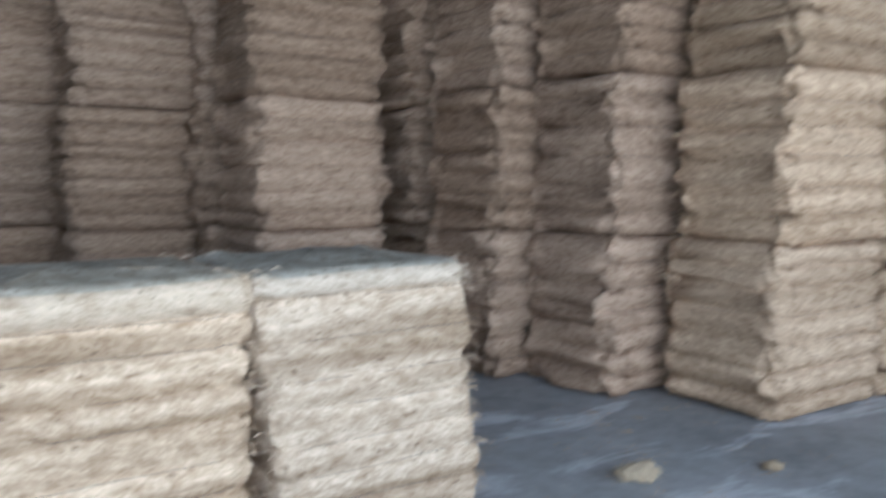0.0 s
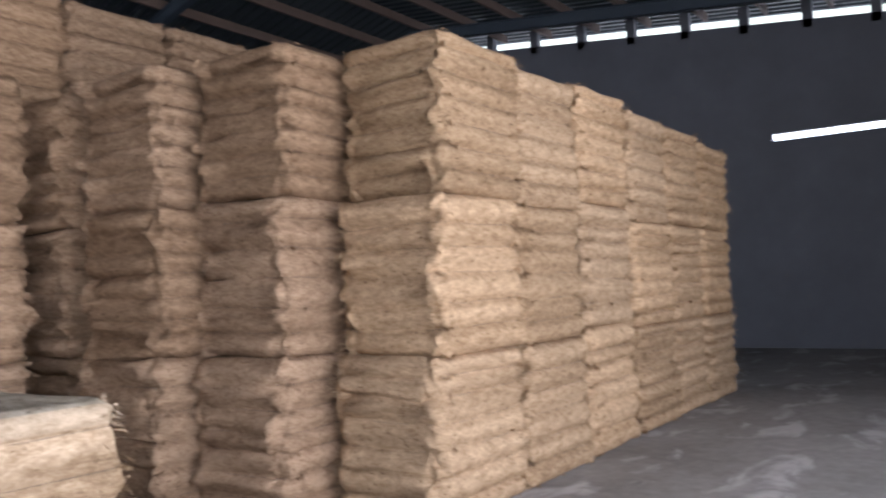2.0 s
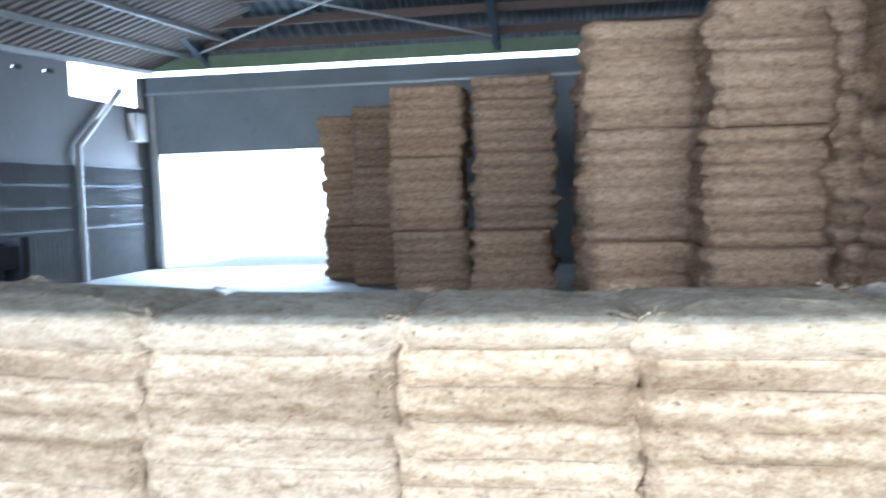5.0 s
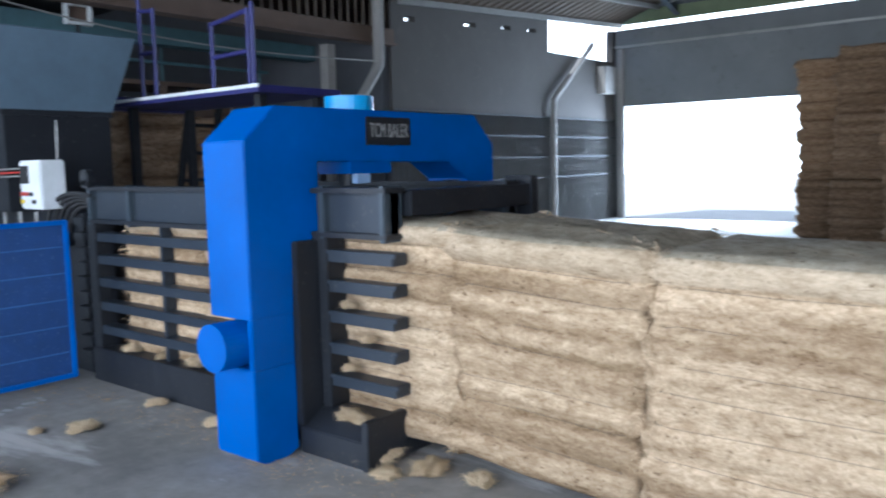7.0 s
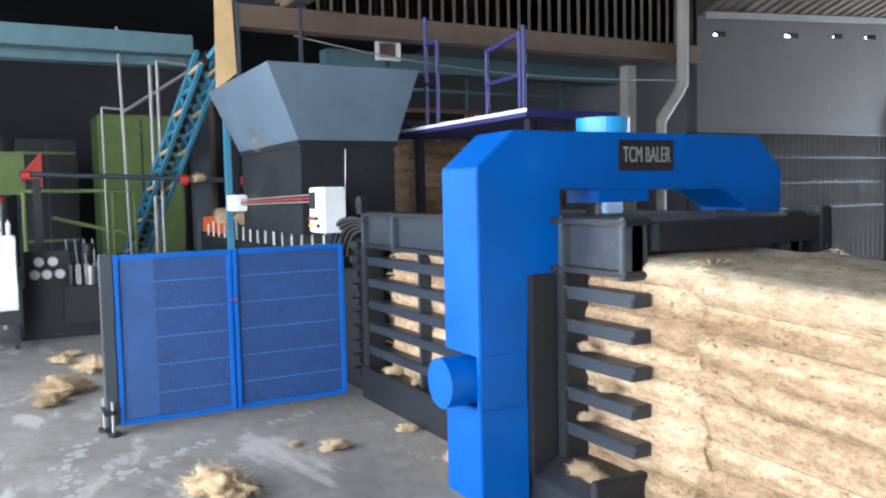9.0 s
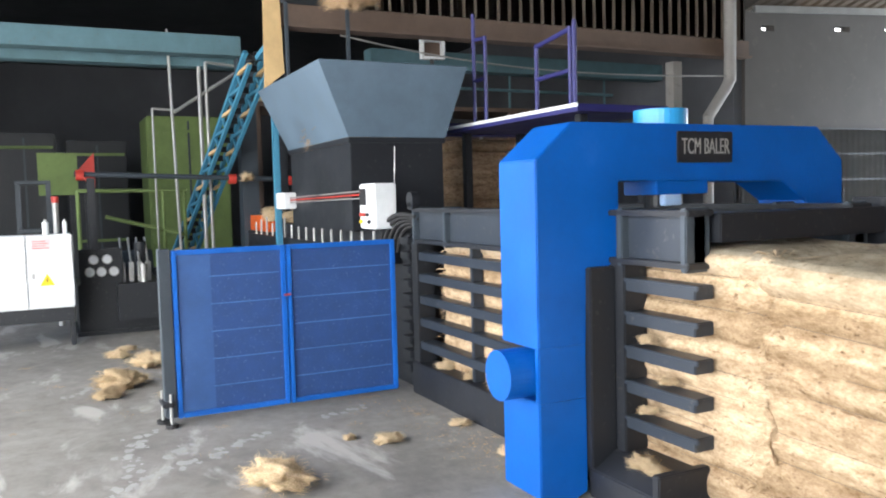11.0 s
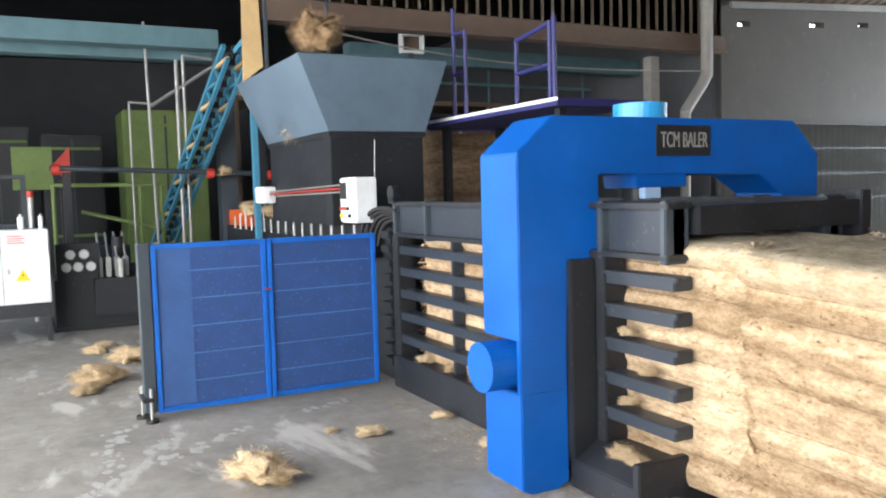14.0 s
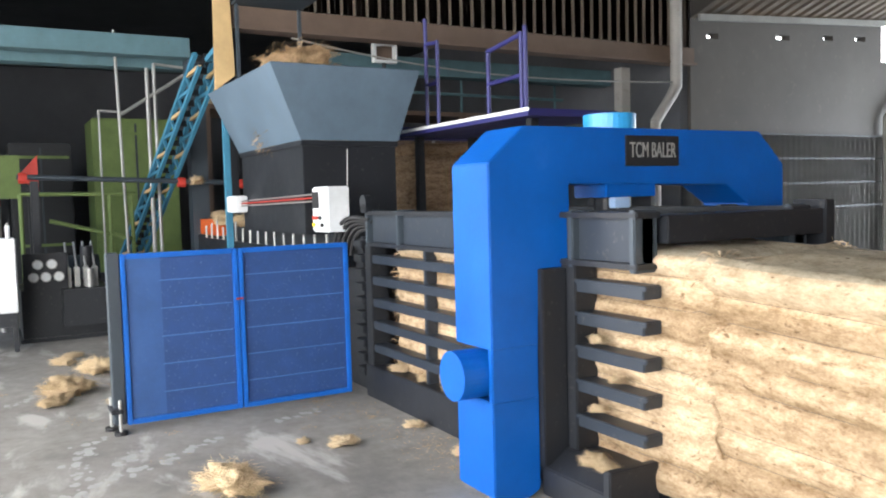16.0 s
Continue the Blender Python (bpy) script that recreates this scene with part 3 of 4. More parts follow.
# bales pressed out of the baler in one row
FRESH_LABEL = "pale fresh coir fibre bale tied with wire"
ROW = [bale_kind(s, 1.0, 0.92, 1.2, 8, 1.7, 0.03, COIR_FRESH, FRESH_LABEL, corner=0.06, soft=1.8, edge=0.03, cap=0.022) for s in range(21, 25)]
END_BALE = bale_kind(26, 1.0, 0.92, 1.2, 8, 1.7, 0.03, COIR_FRESH, FRESH_LABEL, corner=0.06, soft=1.8, edge=0.03, cap=0.022, lean=-0.11)
for x0, x1, z, tip in ((-5.68, -4.64, 0.1, 0), (-4.64, -3.6, 0.1, 0), (-3.6, -2.49, 0.1, 0.5), (-2.61, -1.5, 0.055, 2.6), (-1.465, -0.385, 0.012, 0.6), (-0.375, 0.58, 0.0, 0), (0.58, 1.58, 0.0, 0), (1.72, 2.74, 0.0, 0)):
    ob = place_bale([END_BALE] if x0 > 1.6 else ROW, (x0 + x1) / 2, 3.28 if x0 > -3 else 3.26, z, 0.0)
    ob.rotation_euler = (0, radians(tip), 0 if x0 > 1.6 else ob.rotation_euler.z)
    ob.scale.x = (x1 - x0) / 1.035
    if abs(ob.rotation_euler.z) > 1:
        ob.rotation_euler.y *= -1

# further stacks by the far doorway and behind the press
column(-10.3, 4.75, 2, kinds=DARKER)
column(-11.2, 6.0, 2, kinds=DARKER)

# ---- baler ----
def baler():
    b = thing("baler", "blue and black horizontal baling press with coir inside", "baling press")
    arch = prism([(2.2, 0.8), (2.2, 1.75), (2.42, 1.94), (4.2, 1.94), (4.42, 1.74), (4.42, 0), (4.1, 0), (4.1, 1.5), (3.9, 1.62), (2.71, 1.64), (2.71, 1.23), (2.5, 1.13), (2.49, 0.8)], "x", -3.76, -3.4, 0.006)
    part("arch", arch, BLUE, b, "bright blue steel arch")
    part("leg_foot", prism([(2.2, 0.03), (2.26, 0), (2.42, 0), (2.49, 0.03), (2.49, 0.53), (2.2, 0.53)], "x", -3.76, -3.4, 0.006), BLUE, b)
    part("leg_plate", box(-3.44, -3.402, 2.2, 2.49, 0.52, 0.81), BLUE, b)
    part("leg_back", box(-3.76, -3.44, 2.45, 2.49, 0.52, 0.81), BLACK, b)
    part("pin", bar((-3.57, 2.06, 0.66), (-3.57, 2.62, 0.66), 0.13, 32), BLUE, b, "thick blue steel pin")
    part("pin_flange", box(-3.5, -3.38, 2.5, 2.57, 0.48, 0.84), BLUE, b)
    part("cylinder_cap", bar((-3.58, 3.15, 1.93), (-3.58, 3.15, 2.03), 0.15, 32), paint("light_blue_paint", (0.03, 0.3, 0.62), 0.35), b, "light blue ram cap")
    part("ram_plate", box(-3.7, -3.42, 2.98, 3.35, 1.56, 1.65), BLUE, b)
    part("ram_rod", bar((-3.56, 3.1, 1.49), (-3.56, 3.1, 1.57), 0.07, 20), BLACK, b)
    part("ram_bracket", box(-3.46, -3.41, 3.03, 3.15, 1.5, 1.56), paint("pale_blue_paint", (0.35, 0.5, 0.72), 0.4), b, "pale blue bracket")
    for side, y0, y1 in (("near", 2.66, 2.8), ("far", 3.76, 3.9)):
        for z in (0.4, 0.585, 0.765, 0.94, 1.11):
            part("rail", box(-5.9, -2.8, y0, y1 - 0.02, z - 0.033, z + 0.033), NAVY, b)
            part("rail_lip", box(-3.3, -2.77, y0 - 0.012, y0 + 0.004, z + 0.012, z + 0.036), NAVY, b)
        part("side_plate", box(-5.88, -2.84, y0 + 0.03, y1 - 0.03, 1.24, 1.48), NAVY, b)
        part("plate_flange", box(-5.9, -2.82, y0 - 0.02, y1, 1.46, 1.49), BLACK, b)
        part("plate_flange", box(-5.9, -2.82, y0 - 0.02, y1, 1.215, 1.245), BLACK, b)
        for x in (-5.9, -5.35, -3.32, -2.86):
            part("stiffener", box(x - 0.02, x + 0.02, y0 - 0.015, y1 - 0.005, 1.2, 1.5), SLATE, b)
        for x, w in ((-5.9, 0.06), (-3.37, 0.08)):
            part("post", box(x - w, x + w, y0 - 0.01, y1, 0.0, 1.22), BLACK, b)
        part("thin_post", box(-5.04, -5.0, y0 + 0.03, y1 - 0.02, 0.2, 1.22), NAVY, b)
        part("skirt", box(-5.95, -3.36, y0 - 0.03, y1, 0.0, 0.26), BLACK, b)
        part("outlet_shoe", prism([(y0 - 0.16, 0.0), (y1, 0.0), (y1, 0.24), (y0 - 0.02, 0.24), (y0 - 0.16, 0.15)], "x", -3.4, -2.9, 0.006), BLACK, b)
        part("shoe_end", box(-2.9, -2.85, y0 - 0.175, y1, 0.0, 0.27), BLACK, b)
    part("leg_web", box(-3.52, -3.36, 2.492, 2.648, 0.16, 1.2), BLACK, b)
    part("floor_plate", box(-6.0, -2.86, 2.7, 3.86, 0.01, 0.098), BLACK, b)
    part("head_beam", box(-2.98, -2.8, 2.82, 3.98, 1.335, 1.47), BLACK, b)
    part("head_end", box(-3.0, -2.79, 3.98, 4.06, 1.2, 1.52), BLACK, b)
    for i in range(10):
        part("guide_tooth", box(-6.12, -5.96, 2.62, 2.76, 0.16 + i * 0.115, 0.22 + i * 0.115), BLACK, b)
    part("chamber", box(-10.2, -6.14, 2.72, 3.8, 0.0, 1.28), BLACK, b)
    part("feed_box", box(-8.95, -6.98, 2.53, 3.46, 1.28, 2.13), BLACK, b)
    part("box_trim", box(-8.97, -6.96, 2.51, 3.48, 2.08, 2.13), BLACK, b)
    hop = bmesh.new()
    lo = [(-8.97, 2.51), (-6.96, 2.51), (-6.96, 3.48), (-8.97, 3.48)]
    hi = [(-9.0, 2.2), (-6.8, 2.2), (-6.8, 3.65), (-9.0, 3.65)]
    a = [hop.verts.new((*p, 2.132)) for p in lo]
    c = [hop.verts.new((*p, 2.78)) for p in hi]
    for i in range(4):
        j = (i + 1) % 4
        hop.faces.new((a[i], a[j], c[j], c[i]))
    bmesh.ops.recalc_face_normals(hop, faces=hop.faces)
    bmesh.ops.solidify(hop, geom=list(hop.faces), thickness=0.02)
    part("hopper", hop, HOPPER, b, "flared grey-blue feed hopper")
    part("lead", bar((-6.95, 2.95, 2.05), (-6.95, 2.93, 1.5), 0.005), STEEL, b)
    # name plate
    plate = part("name_plate", box(-3.4, -3.388, 3.1, 3.5, 1.73, 1.9, bevel=0.003), BLACK, b, "black plate with raised pale letters")
    cu = bpy.data.curves.new("letters", "FONT")
    cu.body, cu.size, cu.align_x, cu.align_y, cu.extrude = "TCM BALER", 0.098, "CENTER", "CENTER", 0.002
    tmp = bpy.data.objects.new("letters", cu)
    scene.collection.objects.link(tmp)
    me = bpy.data.meshes.new_from_object(tmp.evaluated_get(bpy.context.evaluated_depsgraph_get()))
    bpy.data.objects.remove(tmp)
    me.materials.clear()
    me.materials.append(STEEL)
    tx = new("letters", me)
    tx.parent = plate
    tx.matrix_basis = pose(-3.385, 3.3, 1.815, 90, 0, 90) @ Matrix.Diagonal((0.68, 1.25, 1, 1))
    return b
baler()


def gate():
    g = thing("safety_gate", "blue mesh safety gate swung open beside the press", "gate")
    x, y0, y1, z0, z1 = -5.97, 0.8, 2.5, 0.05, 1.25
    ym = 1.62
    for ya, yb in ((y0, ym - 0.003), (ym + 0.003, y1)):
        for a in ((x - 0.03, x + 0.03, ya, ya + 0.036, z0, z1), (x - 0.03, x + 0.03, yb - 0.036, yb, z0, z1), (x - 0.03, x + 0.03, ya + 0.036, yb - 0.036, z0, z0 + 0.036), (x - 0.03, x + 0.03, ya + 0.036, yb - 0.036, z1 - 0.036, z1)):
            part("frame_bar", box(*a), FRAME_BLUE, g)
        part("mesh_panel", box(x - 0.008, x + 0.008, ya + 0.03, yb - 0.03, z0 + 0.03, z1 - 0.03, bevel=0), GATE_BLUE, g, "fine blue wire mesh")
        for k in range(1, 6):
            zz = z0 + (z1 - z0) * k / 6
            part("rib", box(x + 0.008, x + 0.014, ya + 0.26 if ya == y0 else ya + 0.05, yb - 0.05, zz - 0.004, zz + 0.004, bevel=0), RIB_BLUE, g)
    part("side_strip", box(x + 0.008, x + 0.013, y0 + 0.037, y0 + 0.27, z0 + 0.037, z1 - 0.037, bevel=0), STRIP_BLUE, g, "plain paler blue sheet strip")
    part("end_post", box(x - 0.09, x + 0.03, y0 - 0.085, y0 - 0.004, 0.06, 1.26), SLATE, g)
    part("latch", box(x + 0.03, x + 0.05, ym - 0.03, ym + 0.03, 0.87, 0.885), RED, g)
    for dx, dy in ((-0.1, -0.09), (0.06, -0.05)):
        part("foot_screw", bar((x + dx, y0 + dy, 0.02), (x + dx, y0 + dy, 0.24), 0.011), STEEL, g, "bright threaded screw")
        part("foot_pad", bar((x + dx, y0 + dy, 0.0), (x + dx, y0 + dy, 0.025), 0.045, 20), RUBBER, g)
    part("foot_arm", box(x - 0.13, x + 0.09, y0 - 0.11, y0 - 0.03, 0.15, 0.18), BLACK, g)
gate()


# ---- loose coir ----
def clump_mesh(seed, size, flat=0.6, strands=1300):
    rng = random.Random(seed)
    off = Vector((rng.uniform(0, 50), rng.uniform(0, 50), rng.uniform(0, 50)))
    bm = bmesh.new()
    bmesh.ops.create_icosphere(bm, subdivisions=4, radius=1)
    for v in bm.verts:
        p = v.co.copy()
        k = 1 + 0.55 * noise.noise(p * 1.6 + off) + 0.34 * noise.noise(p * 4 + off) + 0.2 * noise.noise(p * 9 + off) + 0.14 * noise.noise(p * 20 + off)
        v.co = Vector((p.x * k, p.y * k * 0.8, max(-0.55, p.z) * k * flat)) * size * 0.85
    low = min(v.co.z for v in bm.verts)
    for v in bm.verts:
        v.co.z -= low
    pts = list(bm.verts)
    for _ in range(strands):
        root = rng.choice(pts)
        v = root.co
        d = Vector((rng.uniform(-1, 1) + v.x / size, rng.uniform(-1, 1) + v.y / size, rng.uniform(-0.2, 0.8))).normalized()
        ln, w = rng.uniform(0.06, 0.3) * size, rng.uniform(0.004, 0.009)
        w = Vector((0, 0, w)) if abs(d.z) < 0.7 else Vector((w, w, 0))
        b = v + d * ln
        e = b + (d + Vector((0, 0, -0.7))).normalized() * ln * 0.7
        b.z, e.z = max(b.z, 0.004), max(e.z, 0.002)
        q = [bm.verts.new(c) for c in (b + w, b - w, e)]
        bm.faces.new((root, q[0], q[1]))
        bm.faces.new((q[1], q[0], q[2]))
    return mesh_of("coir_clump", bm, COIR_LOOSE, True)


CLUMPS = [clump_mesh(s, 1.0) for s in range(40, 46)]
def clump(k, x, y, z, size, turn=0.0, flat=1.0, label="loose heap of pale coir fibre on the floor"):
    ob = tagged(new("coir_clump", CLUMPS[k % len(CLUMPS)]), label, "coir fibre", "loose coir clumps")
    ob.matrix_basis = pose(x, y, z, 0, 0, turn) @ Matrix.Diagonal((size, size, size * flat, 1))
    return ob


for k, (x, y, size, turn) in enumerate(((-4.36, 1.1, 0.2, 20), (-7.5, 0.55, 0.22, 70), (-7.1, 0.42, 0.13, 140), (-8.3, 0.87, 0.2, 10), (-8.9, 0.62, 0.13, 200),
                                        (-9.3, 0.75, 0.09, 60), (-4.8, 1.95, 0.09, 80), (-5.0, 1.75, 0.05, 10), (-2.92, 2.62, 0.13, 30), (-2.6, 2.68, 0.11, 90),
                                        (-2.3, 2.72, 0.09, 150), (-4.2, 2.5, 0.08, 0), (-4.9, 2.52, 0.07, 50), (-2.75, 2.5, 0.08, 220), (3.6, 2.6, 0.12, 0), (4.3, 2.3, 0.06, 0))):
    clump(k, x, y, 0.0, size, turn, 0.7)
clump(1, -6.9, 0.9, 0.0, 0.12, 30, 0.4)
for k, (x, y, z, size) in enumerate(((-3.1, 2.62, 0.2, 0.09), (-2.98, 2.6, 0.22, 0.06), (-5.5, 2.72, 0.26, 0.08), (-5.1, 2.72, 0.26, 0.07), (-4.7, 2.72, 0.26, 0.09), (-4.2, 2.72, 0.26, 0.07), (-3.2, 2.72, 0.45, 0.05), (-3.05, 2.72, 0.63, 0.05), (-3.2, 2.72, 0.81, 0.06))):
    clump(k, x, y, z, size, k * 40, 0.8, "tuft of coir fibre lodged on the press frame")


def litter():
    """Wisps of fibre and dust crumbs trodden into the floor."""
    rng = random.Random(77)
    verts, faces = [], []
    spots = [(rng.uniform(-9, 5), rng.uniform(-0.5, 2.6)) for _ in range(70)] + [(rng.uniform(-6, -2.4), rng.uniform(2.2, 2.6)) for _ in range(60)] + [(rng.uniform(2.8, 5), rng.uniform(2.2, 4.6)) for _ in range(40)]
    for cx, cy in spots:
        r = rng.uniform(0.02, 0.1)
        for _ in range(rng.randint(8, 30)):
            x, y, a = cx + rng.gauss(0, r), cy + rng.gauss(0, r), rng.uniform(0, 6.3)
            ln, w, z = rng.uniform(0.008, 0.026), rng.uniform(0.0006, 0.0016), rng.uniform(0.002, 0.006)
            dx, dy = math.cos(a) * ln, math.sin(a) * ln
            wx, wy = -math.sin(a) * w, math.cos(a) * w
            b = len(verts)
            verts += [(x - wx, y - wy, 0.001), (x + wx, y + wy, 0.001), (x + dx * 0.5, y + dy * 0.5, z), (x + dx, y + dy, 0.001)]
            faces += [(b, b + 1, b + 2), (b + 1, b + 3, b + 2), (b, b + 2, b + 3)]
    me = bpy.data.meshes.new("coir_litter")
    me.from_pydata(verts, [], faces)
    me.materials.append(COIR)
    tagged(new("coir_litter", me), "wisps of coir fibre scattered over the concrete floor", "fibre litter", "", "stuff")
litter()


def smear(points, width, seed):
    """Pale dust dragged over the floor along a line of points."""
    rng = random.Random(seed)
    verts, faces = [], []
    for (xa, ya), (xb, yb) in zip(points, points[1:]):
        n = int(math.hypot(xb - xa, yb - ya) / 0.025)
        for i in range(n):
            u = i / n
            w = width * (0.5 + 0.9 * abs(noise.noise(Vector((u * 5, seed, xa)))))
            x, y = xa + (xb - xa) * u + rng.gauss(0, w), ya + (yb - ya) * u + rng.gauss(0, w)
            rad, b, z = rng.uniform(0.015, 0.05), len(verts), 0.002 + 0.00001 * len(faces)
            turn = rng.uniform(0, 6.3)
            for k in range(9):
                q = rad * rng.uniform(0.55, 1.2)
                verts.append((x + q * math.cos(turn + k * 0.698), y + 0.7 * q * math.sin(turn + k * 0.698), z))
            faces.append(tuple(range(b, b + 9)))
    me = bpy.data.meshes.new("dust_smear")
    me.from_pydata(verts, [], faces)
    me.materials.append(DUST)
    tagged(new("dust_smear", me), "pale dust smeared over the grey concrete floor", "dust", "", "stuff")


DUST = paint("pale_dust", (0.4, 0.39, 0.375), 0.95, wear=0.5, wear_col=(0.27, 0.26, 0.24), scale=8.0)
smear([(-4.3, -0.05), (-4.75, 0.3), (-5.05, 0.75), (-5.45, 1.3)], 0.05, 1)
smear([(-4.95, 0.4), (-5.35, 0.42), (-5.9, 0.6)], 0.06, 2)
smear([(-5.2, 0.62), (-5.45, 0.78)], 0.04, 3)
smear([(-5.6, 1.75), (-5.75, 2.15)], 0.035, 4)
smear([(-7.3, 0.1), (-7.6, 0.35)], 0.03, 5)

# ---- things round the press ----
def control_box():
    b = thing("control_box", "white electrical control box with buttons on the press", "control box")
    part("case", box(-6.6, -6.25, 2.46, 2.66, 1.32, 1.7, bevel=0.012), WHITE, b)
    part("screen", box(-6.58, -6.44, 2.452, 2.46, 1.52, 1.66, bevel=0.002), RUBBER, b, "dark display")
    for k, (x, z, m) in enumerate(((-6.55, 1.44, RED), (-6.48, 1.44, RED), (-6.55, 1.38, YELLOW), (-6.4, 1.44, RUBBER), (-6.36, 1.38, RUBBER))):
        part("button", bar((x, 2.46, z), (x, 2.44, z), 0.016, 14), m, b)
    part("stand", box(-6.5, -6.42, 2.66, 2.73, 1.1, 1.5), BLACK, b)
control_box()


def junction_box():
    b = thing("junction_box", "small white junction box with red cables", "junction box")
    part("case", box(-9.1, -8.75, 2.38, 2.52, 1.48, 1.66, bevel=0.01), WHITE, b)
    for k in range(3):
        part("cable", bar((-8.75, 2.45, 1.55 + k * 0.025), (-6.68, 2.5, 1.58 + k * 0.03), 0.008), RED if k == 1 else STEEL, b)
junction_box()


def hose(pts, r=0.018):
    """A round hose swept through four guide points."""
    p = [Vector(q) for q in pts]
    bm, rings = bmesh.new(), []
    for i in range(17):
        u = i / 16
        k = 1 - u
        c = p[0] * k ** 3 + p[1] * 3 * u * k * k + p[2] * 3 * u * u * k + p[3] * u ** 3
        d = ((p[1] - p[0]) * k * k + (p[2] - p[1]) * 2 * u * k + (p[3] - p[2]) * u * u).normalized()
        a = d.orthogonal().normalized() if not rings else (a - d * a.dot(d)).normalized()
        b = d.cross(a)
        rings.append([bm.verts.new(c + (a * math.cos(w * math.pi / 4) + b * math.sin(w * math.pi / 4)) * r) for w in range(8)])
    for m, n in zip(rings, rings[1:]):
        for w in range(8):
            bm.faces.new((m[w], m[(w + 1) % 8], n[(w + 1) % 8], n[w]))
    bm.faces.new(rings[0][::-1]), bm.faces.new(rings[-1])
    return bm


hoses = thing("hydraulic_hoses", "black hydraulic hoses looping onto the press", "hoses")
for k in range(5):
    part("hose", hose(((-6.42 + 0.03 * k, 2.56 + 0.03 * k, 1.12), (-6.34 + 0.03 * k, 2.56 + 0.03 * k, 1.45 - 0.02 * k), (-6.12, 2.6 + 0.03 * k, 1.47 - 0.03 * k), (-5.88, 2.66 + 0.03 * k, 1.42 - 0.02 * k))), RUBBER, hoses)

tie_pins = thing("needle_rack", "row of pale steel wire needles on the press", "needles")
part("rack", box(-11.6, -6.3, 2.62, 2.72, 1.02, 1.12), BLACK, tie_pins)
for k in range(16):
    x = -11.3 + k * 0.3
    part("needle", bar((x, 2.66, 1.12), (x, 2.66, 1.28 + 0.04 * (k % 3)), 0.013, 8), STEEL, tie_pins)
lug = thing("lifting_lug", "rounded black steel lug on the press top", "lug")
part("lug_plate", bar((-5.9, 2.62, 1.56), (-5.9, 2.68, 1.56), 0.06, 20), BLACK, lug)
part("lug_base", box(-5.95, -5.85, 2.62, 2.68, 1.48, 1.56), BLACK, lug)

crate = thing("orange_tray", "orange plastic tray heaped with coir", "tray")
part("tray", box(-12.3, -11.2, 2.8, 3.3, 1.14, 1.36), ORANGE, crate)
for k, (x, y, z, sz) in enumerate(((-11.0, 2.85, 1.28, 0.2), (-10.2, 2.95, 1.28, 0.22), (-9.3, 2.95, 1.28, 0.18), (-11.8, 3.0, 1.36, 0.16))):
    clump(k + 2, x, y, z, sz, k * 50, 0.8, "tuft of coir fibre caught on the machine")
stand = solid("tray_stand", box(-12.4, -10.25, 2.76, 3.4, 0.0, 1.14), BLACK, "black steel stand beside the press", "stand")


def deck():
    d = thing("access_platform", "violet-blue steel service platform with railings", "platform")
    part("deck_plate", box(-7.65, -5.3, 3.82, 4.75, 2.22, 2.28), PURPLE, d)
    part("deck_edge", box(-7.67, -5.28, 3.8, 3.82, 2.255, 2.285), WHITE, d, "pale worn deck edge")
    part("deck_end", box(-7.72, -7.65, 3.8, 4.75, 2.2, 2.34), PURPLE, d)
    for x, top in ((-7.13, 3.35), (-6.9, 3.1), (-6.0, 2.86), (-5.5, 2.92), (-5.44, 2.96)):
        part("rail_post", bar((x, 3.9, 2.28), (x, 3.9, top), 0.019, 10), PURPLE, d)
    for x0, z0, x1, z1 in ((-7.13, 3.1, -6.9, 3.08), (-7.13, 2.7, -6.9, 2.7), (-6.0, 2.84, -5.5, 2.9), (-6.0, 2.56, -5.5, 2.57)):
        part("rail", bar((x0, 3.9, z0), (x1, 3.9, z1), 0.02), PURPLE, d)
    for x in (-7.5, -5.5):
        for y in (4.0, 4.65):
            part("leg", box(x - 0.04, x + 0.04, y - 0.04, y + 0.04, 0, 2.22), BLACK, d)
deck()

lad = thing("ladder", "black steel ladder up to the platform", "ladder")
for y in (4.95, 5.35):
    part("stile", bar((-8.6, y, 0.0), (-7.9, y, 2.5), 0.03, square=True), BLACK, lad)
for k in range(8):
    u = (k + 0.7) / 8
    part("rung", bar((-8.6 + 0.7 * u, 4.95, 2.5 * u), (-8.6 + 0.7 * u, 5.35, 2.5 * u), 0.022), BLACK, lad)


